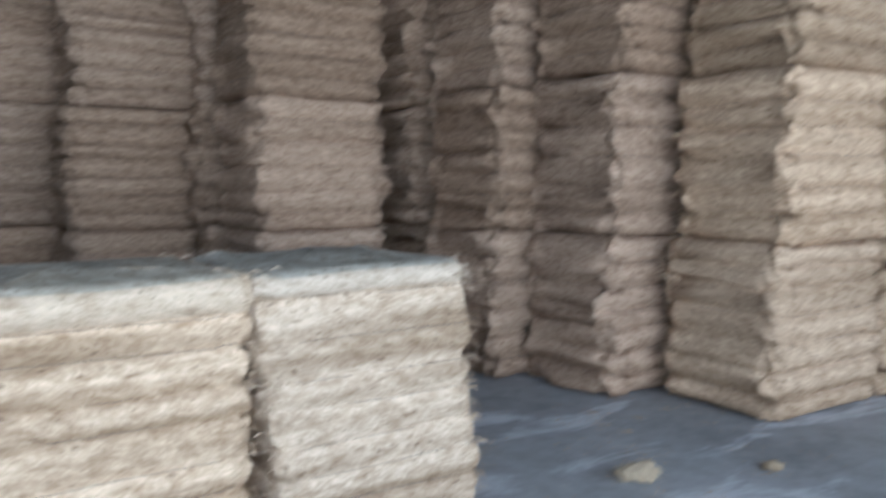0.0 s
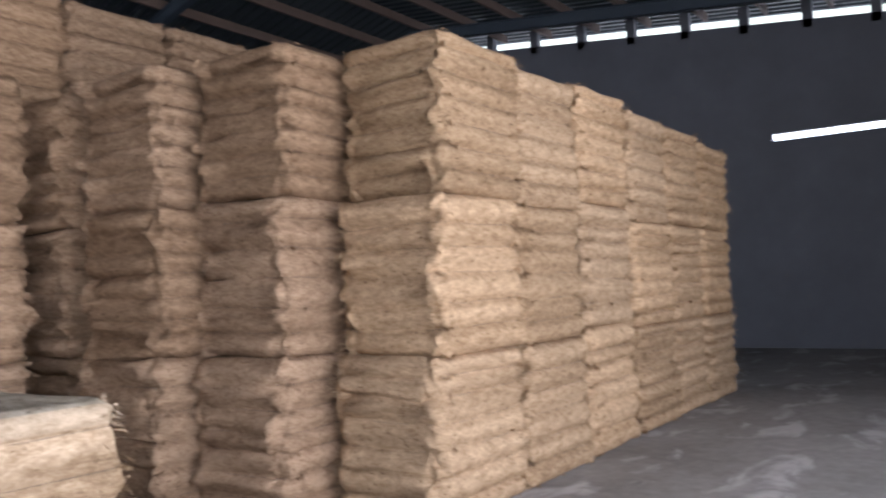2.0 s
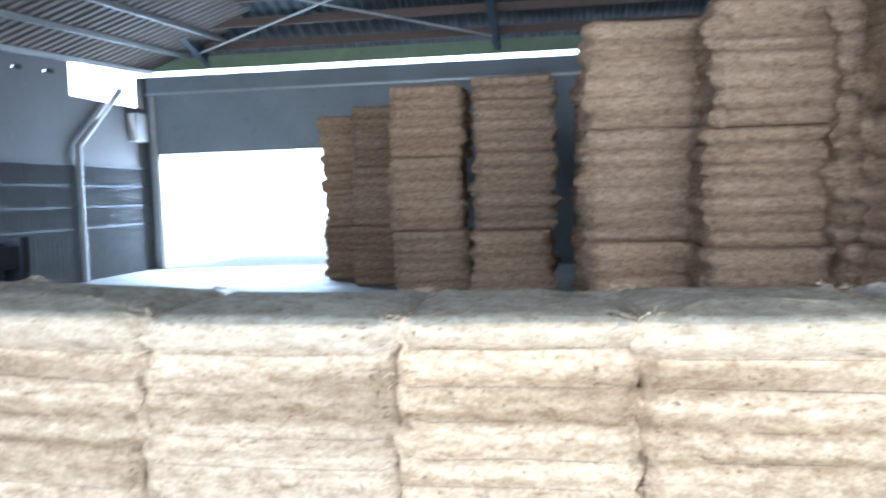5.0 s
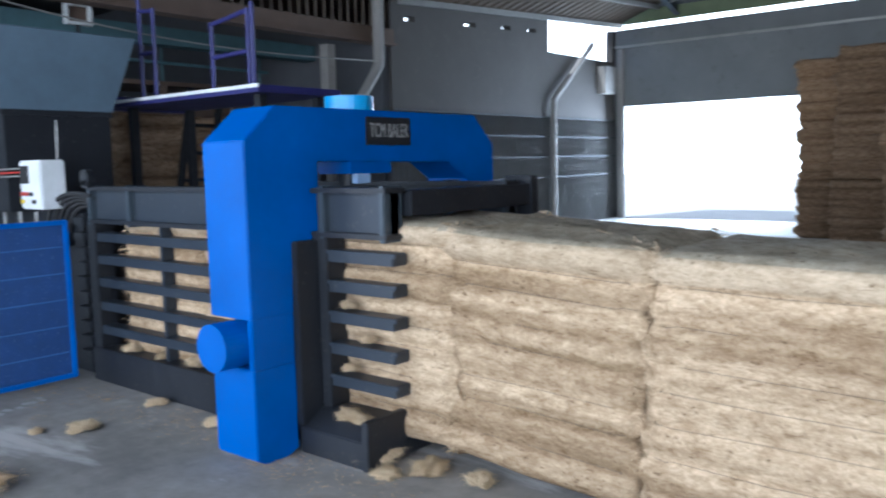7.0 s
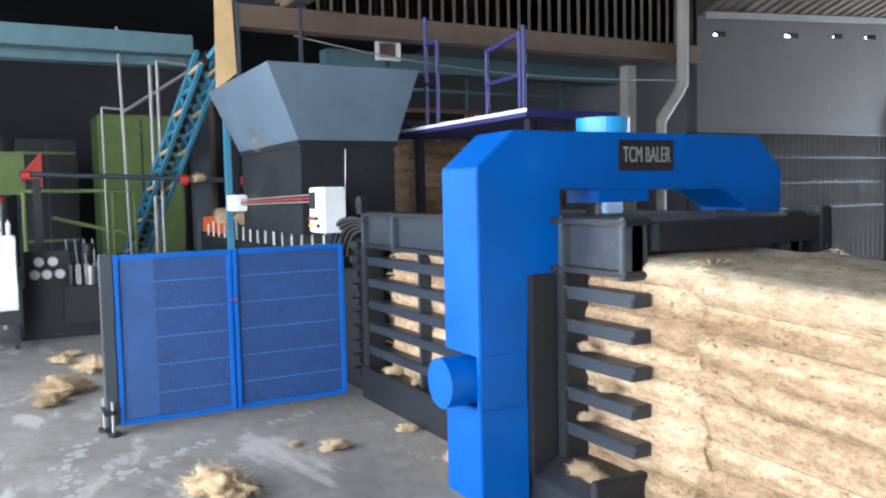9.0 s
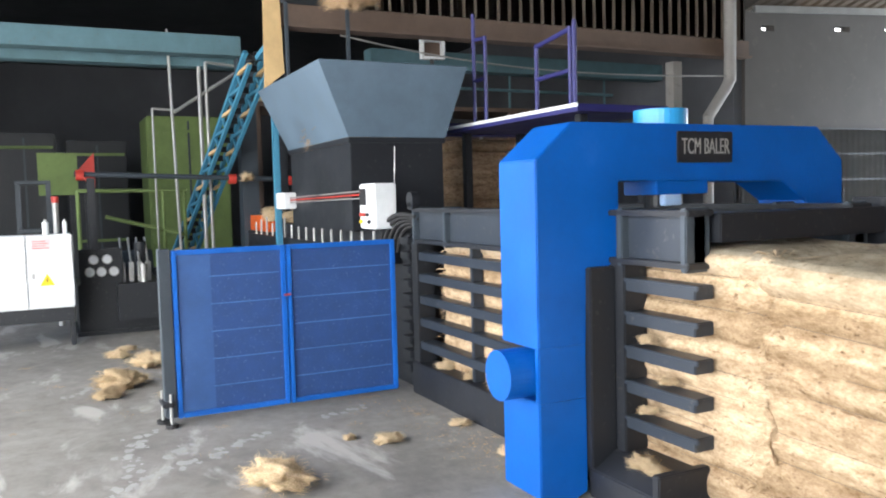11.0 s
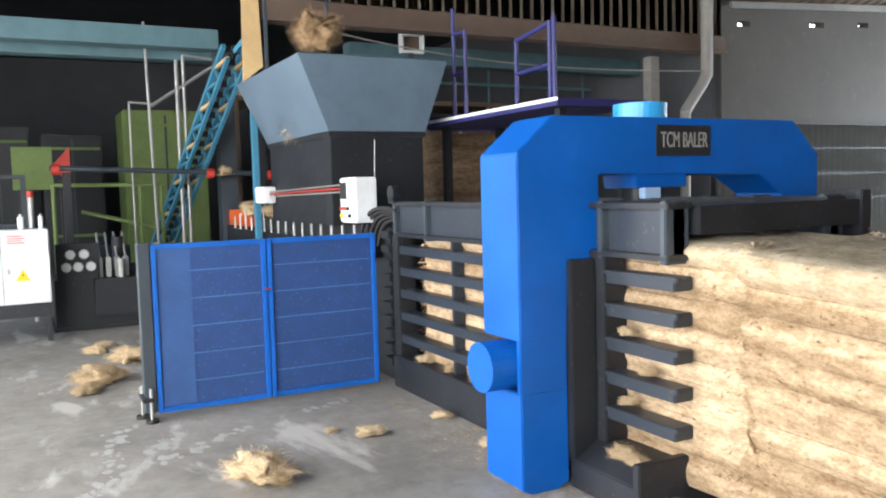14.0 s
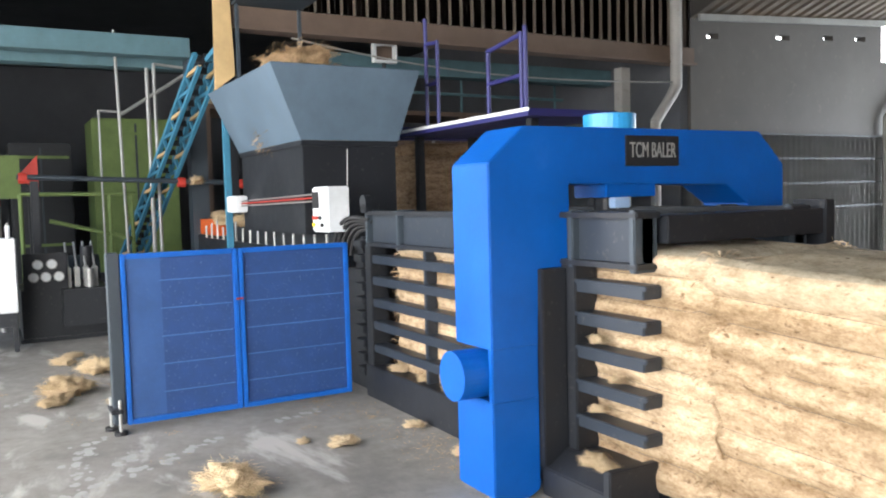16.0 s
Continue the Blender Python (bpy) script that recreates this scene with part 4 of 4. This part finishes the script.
def conveyor():
    """Lattice conveyor that climbs to the feed hopper."""
    c = thing("conveyor", "sky-blue lattice conveyor climbing to the hopper", "conveyor")
    a, b = Vector((-14.7, 1.96, 0.3)), Vector((-10.56, 2.565, 3.48))
    run = (b - a)
    ln = run.length
    d = run.normalized()
    side = Vector((-d.y, d.x, 0)).normalized()
    up = d.cross(side) * (-1 if d.cross(side).z < 0 else 1)
    for s in (-0.13, 0.13):
        o = side * s
        part("top_chord", bar(a + o, b + o, 0.028, square=True), TEAL, c)
        part("bottom_chord", bar(a + o - up * 0.22, b + o - up * 0.22, 0.024, square=True), TEAL, c)
        n = 13
        for k in range(n):
            p, q = a + d * (ln * k / n), a + d * (ln * (k + 1) / n)
            part("lattice_bar", bar(p + o, q + o - up * 0.22, 0.02, square=True), TEAL if k % 2 else WOOD, c)
            part("lattice_post", bar(p + o, p + o - up * 0.22, 0.018, square=True), TEAL, c)
    part("belt", bar(a + up * 0.0, b + up * 0.0, 0.02, square=True), RUBBER, c)
    n = 26
    for k in range(n):
        p = a + d * (ln * (k + 0.5) / n)
        part("slat", bar(p - side * 0.11 + up * 0.02, p + side * 0.11 + up * 0.02, 0.04, square=True), RUBBER, c)
    for s in (-0.12, 0.12):
        p = a + d * (ln * 0.06) + side * s
        part("support_leg", bar((p.x, p.y, 0.0), (p.x, p.y, p.z), 0.04, square=True), TEAL, c)
    part("top_strut", bar(b - up * 0.1, (-10.22, 2.7, 3.6), 0.03, square=True), TEAL, c)
conveyor()
chute = thing("feed_chute", "dark steel feed chute on hangers over the hopper", "chute")
part("tray", box(-9.02, -8.2, 2.5, 3.3, 3.77, 3.8), SLATE, chute)
for y in (2.54, 3.26):
    part("hanger", box(-8.98, -8.94, y - 0.02, y + 0.02, 2.76, 3.77), SLATE, chute)
board = solid("plywood_board", prism([(2.58, 2.98), (2.84, 3.18), (2.8, 4.3), (2.6, 4.3)], "x", -10.22, -10.18, 0.004), WOOD, "tall beige plywood guard board by the conveyor", "board")

post = thing("cyan_post", "bright cyan square steel post", "post")
part("shaft", box(-9.64, -9.56, 2.5, 2.57, 0, 2.8), TEAL, post)

cab = thing("electrical_cabinet", "pale grey electrical cabinet with a warning triangle", "cabinet")
part("case", box(-10.45, -10.02, -0.75, 0.29, 0.44, 1.26, bevel=0.012), WHITE, cab)
for ya, yb in ((-0.74, -0.19), (-0.18, 0.28)):
    part("door", box(-10.02, -9.995, ya, yb, 0.46, 1.245, bevel=0.006), WHITE, cab)
part("plinth", box(-10.42, -10.05, -0.72, 0.27, 0.28, 0.44), BLACK, cab)
for y in (-0.68, 0.22):
    part("foot", box(-10.4, -10.3, y, y + 0.05, 0, 0.28), BLACK, cab)
    part("foot", box(-10.12, -10.05, y, y + 0.05, 0, 0.28), BLACK, cab)
part("handle", box(-9.995, -9.98, -0.14, -0.11, 0.78, 0.84), STEEL, cab)
sign = part("warning_sign", prism([(-0.065, 0.7), (0.085, 0.7), (0.01, 0.83)], "x", -9.994, -9.99), YELLOW, cab, "yellow warning triangle")
part("bolt_mark", prism([(0.0, 0.72), (0.02, 0.765), (0.008, 0.765), (0.022, 0.8), (-0.004, 0.755), (0.01, 0.755)], "x", -9.9899, -9.987), RUBBER, sign)
part("notice", box(-9.994, -9.99, -0.14, 0.06, 1.1, 1.22, bevel=0), paint("notice_paper", (0.78, 0.6, 0.6), 0.7), cab)
for k in range(4):
    part("notice_line", box(-9.99, -9.988, -0.12, 0.04 - 0.03 * (k % 2), 1.115 + k * 0.025, 1.123 + k * 0.025, bevel=0), RED, cab)
for k, (y, r) in enumerate(((0.02, 0.035), (0.22, 0.025))):
    f = thing("spray_can", "small pale can standing on the cabinet", "can", group="cans on the cabinet")
    part("can_body", bar((-10.2, y, 1.26), (-10.2, y, 1.4), r, 20), WHITE, f)
    part("nozzle", bar((-10.2, y, 1.4), (-10.2, y, 1.43), r * 0.5, 12), STEEL, f)


def power_pack():
    p = thing("hydraulic_power_pack", "black hydraulic power pack with pressure gauges", "hydraulic unit")
    part("tank", box(-11.6, -10.62, 0.33, 1.3, 0.05, 0.62), BLACK, p)
    part("skid", box(-11.65, -10.6, 0.3, 1.35, 0.0, 0.05), BLACK, p)
    part("front_tank", box(-10.61, -10.42, 0.76, 1.24, 0.18, 0.62), BLACK, p)
    part("gauge_panel", box(-10.66, -10.62, 0.36, 0.84, 0.6, 1.05), BLACK, p)
    for y, z in ((0.52, 0.92), (0.67, 0.92), (0.47, 0.77), (0.6, 0.77), (0.74, 0.77)):
        g = part("gauge", bar((-10.62, y, z), (-10.57, y, z), 0.058, 24), STEEL, p, "round chrome pressure gauge")
        part("dial", bar((-10.57, y, z), (-10.567, y, z), 0.048, 24), WHITE, g)
    part("motor", bar((-11.2, 0.75, 0.82), (-11.2, 1.25, 0.82), 0.16, 24), SLATE, p)
    for y in (0.85, 0.95, 1.05, 1.15):
        part("valve", box(-10.8, -10.68, y - 0.03, y + 0.03, 0.62, 0.86), STEEL, p)
        part("pipe", bar((-10.75, y, 0.86), (-11.0, y, 1.15), 0.014), STEEL, p)
    part("filter", bar((-10.6, 1.08, 0.62), (-10.6, 1.08, 0.84), 0.045, 20), STEEL, p, "silver oil filter")
    part("accumulator", bar((-10.9, 1.08, 0.7), (-10.9, 1.08, 1.1), 0.07, 20), BLACK, p)
power_pack()

# annex machinery seen through the opening
pipes = thing("service_pipework", "thin grey service pipes over the machines", "pipework")
for a, b, r in (((-12.5, 2.18, 0), (-12.5, 2.18, 3.58), 0.03), ((-12.5, 2.28, 0), (-12.5, 2.28, 3.65), 0.025), ((-12.5, 2.28, 3.65), (-12.5, 2.85, 3.6), 0.02), ((-12.5, 1.8, 2.9), (-12.5, 2.85, 3.6), 0.025),
                ((-12.5, 1.75, 4.1), (-12.5, 1.83, 0.0), 0.022), ((-12.5, 1.5, 2.95), (-12.5, 1.83, 2.93), 0.018), ((-12.5, 1.5, 2.95), (-12.5, 1.5, 0.0), 0.015)):
    part("pipe", bar(a, b, r), STEEL, pipes)
shaft = thing("drive_shaft", "long dark drive shaft with red end flanges", "shaft")
part("rod", bar((-12.0, 0.4, 2.0), (-12.0, 3.4, 1.88), 0.035), SLATE, shaft)
for y in (0.42, 2.45, 3.3):
    part("flange", bar((-12.0, y, 2.0 - 0.04 * y), (-12.0, y + 0.1, 1.996 - 0.04 * y), 0.07, 16), RED, shaft)
for y in (0.6, 3.2):
    part("bearing_post", box(-12.05, -11.95, y - 0.05, y + 0.05, 0, 1.94), BLACK, shaft)
clump(3, -12.0, 2.7, 1.86, 0.13, 0, 1.0, "tuft of coir caught on the shaft")


def green_machine(x0, x1, y0, y1, z1, label, case=GREEN):
    g = thing("decorticating_machine", label, "machine", group="green annex machines")
    part("casing", box(x0, x1, y0, y1, 0.3, z1, bevel=0.03), case, g)
    part("base", box(x0 - 0.05, x1 + 0.05, y0 - 0.05, y1 + 0.05, 0, 0.3), BLACK, g)
    part("cover_seam", box(x1, x1 + 0.02, (y0 + y1) / 2 - 0.02, (y0 + y1) / 2 + 0.02, 0.4, z1 - 0.1), SLATE, g)
    for z in (0.8, z1 - 0.3):
        part("hinge_bar", box(x1, x1 + 0.03, y0 + 0.05, y1 - 0.05, z - 0.03, z + 0.03), GREEN, g)
    part("motor", bar((x1 + 0.1, y0 + 0.3, 0.45), (x1 + 0.45, y0 + 0.3, 0.45), 0.16, 20), SLATE, g)
green_machine(-18.2, -17.0, 1.9, 3.5, 3.3, "tall olive-green machine casing in the annex")
green_machine(-20.0, -19.0, -0.9, 0.3, 3.1, "dark machine casing with green bars in the annex", BLACK)
green_machine(-20.0, -19.0, 0.5, 1.7, 2.95, "dark machine casing with green bars in the annex", BLACK)
gf = thing("pipe_guard", "light green pipe guard over the machines", "guard")
for a, b in (((-12.6, 0.45, 1.78), (-12.6, 1.95, 1.76)), ((-12.6, 0.45, 1.78), (-12.6, 0.45, 0)), ((-12.6, 1.9, 1.76), (-12.6, 1.9, 0)), ((-12.6, 1.6, 1.77), (-12.6, 1.6, 0)), ((-12.6, 0.8, 1.4), (-12.6, 1.9, 1.1))):
    part("tube", bar(a, b, 0.028), GREEN, gf)
gh = thing("green_hood", "small green hood with a red cone", "hood")
part("hood", box(-15.2, -14.9, -0.05, 0.55, 1.75, 2.45), GREEN, gh)
part("leg", box(-15.1, -15.0, 0.0, 0.08, 0, 1.75), BLACK, gh)
part("leg", box(-15.1, -15.0, 0.42, 0.5, 0, 1.75), BLACK, gh)
part("cone", prism([(0.5, 2.1), (0.78, 2.42), (0.78, 1.85)], "x", -14.6, -14.3), RED, gh)
part("cone_post", box(-14.5, -14.4, 0.62, 0.7, 0, 1.9), BLACK, gh)
vb = thing("red_oil_pump", "upright silver ram with a red cap", "ram")
part("ram", bar((-11.8, 0.15, 0.0), (-11.8, 0.15, 1.62), 0.04, 16), STEEL, vb)
part("cap", bar((-11.8, 0.15, 1.62), (-11.8, 0.15, 1.7), 0.045, 16), RED, vb)
rk = thing("dark_rack", "dark steel rack in the annex", "rack")
for y in (-0.35, 0.05):
    part("upright", box(-13.4, -13.3, y, y + 0.07, 0, 1.95), SLATE, rk)
for z in (0.6, 1.2, 1.9):
    part("shelf", box(-13.6, -13.2, -0.35, 0.12, z, z + 0.05), SLATE, rk)
fl = thing("floodlight", "white floodlight on a bracket above the press", "floodlight")
part("can", bar((-11.0, 5.2, 3.85), (-11.0, 5.2, 4.15), 0.07, 18), WHITE, fl)
part("lamp_frame", box(-11.05, -10.95, 5.12, 5.5, 3.6, 3.64), WHITE, fl)
part("lamp_frame", box(-11.05, -10.95, 5.12, 5.5, 3.86, 3.9), WHITE, fl)
part("lamp_frame", box(-11.05, -10.95, 5.12, 5.16, 3.64, 3.86), WHITE, fl)
part("lamp_frame", box(-11.05, -10.95, 5.46, 5.5, 3.64, 3.86), WHITE, fl)
part("lamp_back", box(-11.06, -11.04, 5.16, 5.46, 3.64, 3.86), RUST, fl)
part("bracket", bar((-11.0, 5.3, 3.6), (-11.0, 5.3, 0.0), 0.03), BLACK, fl)

# dusty steelwork and husk heaps behind the press
loft = thing("annex_loft", "dusty steel loft with coir-covered deck behind the press", "loft")
part("loft_deck", box(-14.6, -13.2, 2.9, 10.4, 3.1, 3.18), RUST, loft)
for y in (3.2, 5.6, 8.0, 10.2):
    part("loft_post", box(-13.3, -13.2, y - 0.05, y + 0.05, 0, 3.1), RUST, loft)
    part("loft_rail_post", box(-13.3, -13.26, y - 0.02, y + 0.02, 3.18, 3.9), TEAL_DIM, loft)
part("loft_rail", bar((-13.28, 3.0, 3.55), (-13.28, 10.4, 3.5), 0.03), TEAL_DIM, loft)
for k, (y, sz) in enumerate(((3.5, 0.4), (4.2, 0.5), (5.0, 0.4), (6.6, 0.35))):
    clump(k, -13.9, y, 3.18, sz, 70 * k, 1.1, "heap of brown coir dust on the loft deck")
fan = thing("blower_duct", "dark round blower duct under the loft", "duct")
part("duct", bar((-12.9, 4.4, 2.5), (-12.9, 9.5, 2.7), 0.22, 24), RUST, fan)
for y in (5.0, 7.0, 9.0):
    part("duct_band", bar((-12.9, y, 2.5 + 0.04 * (y - 4.4)), (-12.9, y + 0.06, 2.502 + 0.04 * (y - 4.4)), 0.235, 24), STEEL, fan)
    part("duct_stand", box(-12.95, -12.85, y, y + 0.06, 0, 2.3), BLACK, fan)
cable = thing("sagging_cable", "thin pale cable slung under the beam", "cable")
part("wire", hose(((-10.2, 3.6, 3.7), (-10.2, 6.0, 3.3), (-10.2, 8.0, 3.35), (-10.2, 10.4, 3.45)), 0.012), STEEL, cable)

# pipes on the walls
dp = thing("downpipe", "pale grey downpipe bent under the beam", "pipe")
part("riser", bar((-10.2, 10.45, 8.0), (-10.2, 10.45, 3.35), 0.1, 20), CLAD_GREY, dp)
part("elbow", bar((-10.2, 10.45, 3.4), (-10.2, 10.33, 3.2), 0.095, 20), CLAD_GREY, dp)
part("lower_pipe", bar((-10.2, 10.34, 3.22), (-10.2, 9.95, 2.75), 0.09, 20), CLAD_GREY, dp)
part("drop", bar((-10.2, 9.96, 2.78), (-10.2, 9.95, 0.0), 0.085, 20), CLAD_GREY, dp)
wp = thing("wall_pipe", "thin pale pipe on the corner wall", "pipe")
part("riser", bar((-10.22, 16.5, 0.0), (-10.22, 16.5, 3.05), 0.075, 16), CLAD_GREY, wp)
part("slant", bar((-10.22, 16.5, 3.02), (-10.22, 18.4, 4.5), 0.07, 16), CLAD_GREY, wp)
wb = solid("wall_box", box(-10.37, -10.1, 18.9, 19.5, 3.3, 4.0), CLAD_GREY, "grey sheet metal box high on the wall", "box")


# fluorescent fittings under the roof
GLOW = bpy.data.materials.new("fluorescent_tube")
GLOW.use_nodes = True
GLOW.node_tree.nodes["Principled BSDF"].inputs["Emission Color"].default_value = (1, 1, 0.97, 1)
GLOW.node_tree.nodes["Principled BSDF"].inputs["Emission Strength"].default_value = 0.6
for x, y, drop in ((3.85, 13.15, 0.5), (3.85, 17.75, 0.3), (-3.9, 15.6, 0.3)):
    z = roof_z(y) - drop
    f = thing("ceiling_light", "white twin-tube fluorescent fitting under the roof", "light", group="roof lights")
    part("tray", box(x - 0.8, x + 0.8, y - 0.1, y + 0.1, z, z + 0.05), WHITE, f)
    for o in (-0.05, 0.05):
        part("tube", bar((x - 0.74, y + o, z - 0.03), (x + 0.74, y + o, z - 0.03), 0.018, 12), GLOW, f)
    part("hanger", box(x - 0.02, x + 0.02, y - 0.02, y + 0.02, z + 0.05, z + drop + 0.04), STEEL, f)

# ---- motion ----
DROP_TIMES = (7.6, 7.85, 8.1, 8.45, 9.55, 10.2, 10.9, 11.5, 12.05, 12.6, 13.45, 13.7, 14.2, 15.2, 16.0)
BROWN_CLUMPS = []
for me in CLUMPS:
    me = me.copy()
    me.materials[0] = COIR
    BROWN_CLUMPS.append(me)
FALLING = []
for k in range(len(DROP_TIMES)):
    ob = clump(k, -8.72 + 0.06 * (k % 3), 2.86 + 0.04 * (k % 4), 3.8, 0.16 if DROP_TIMES[k] == 15.2 else 0.28 + 0.03 * (k % 3), 0, 1.4, "clump of brown coir fibre dropping into the hopper")
    ob.data = BROWN_CLUMPS[k % len(BROWN_CLUMPS)]
    FALLING.append(ob)


def motions():
    rng = random.Random(3)
    for te, ob in zip(DROP_TIMES, FALLING):
        rest, size, a = ob.location.copy(), ob.scale.copy(), rng.uniform(0, 360)
        dx, dy = rng.uniform(-0.06, 0.06), rng.uniform(-0.12, 0.12)
        rows = [(0.0, pose(*rest, 0, 0, a)), (te - 0.8, pose(*rest, 0, 0, a)),
                (te - 0.6, pose(-8.15 + dx, 2.98 + dy, 3.7, 8, 5, a + 5)), (te - 0.4, pose(-8.05 + dx, 2.98 + dy, 3.3, 8, 5, a + 10)), (te - 0.2, pose(-8.05 + dx, 2.98 + dy, 3.02, 15, 10, a + 20)),
                (te, pose(-8.02 + dx, 2.96 + dy, 2.75, 25, 15, a + 35)), (te + 0.2, pose(-8.0 + dx, 2.92 + dy, 2.2, 35, 20, a + 50)), (te + 0.3, pose(-8.0 + dx, 2.92 + dy, 2.15, 35, 20, a + 50))]
        rows = [q for q in rows if q[0] <= 16.0]
        if rows[-1][0] < 16.0:
            rows.append((16.0, rows[-1][1]))
        walk(ob, rows)
        ob.scale = size


motions()
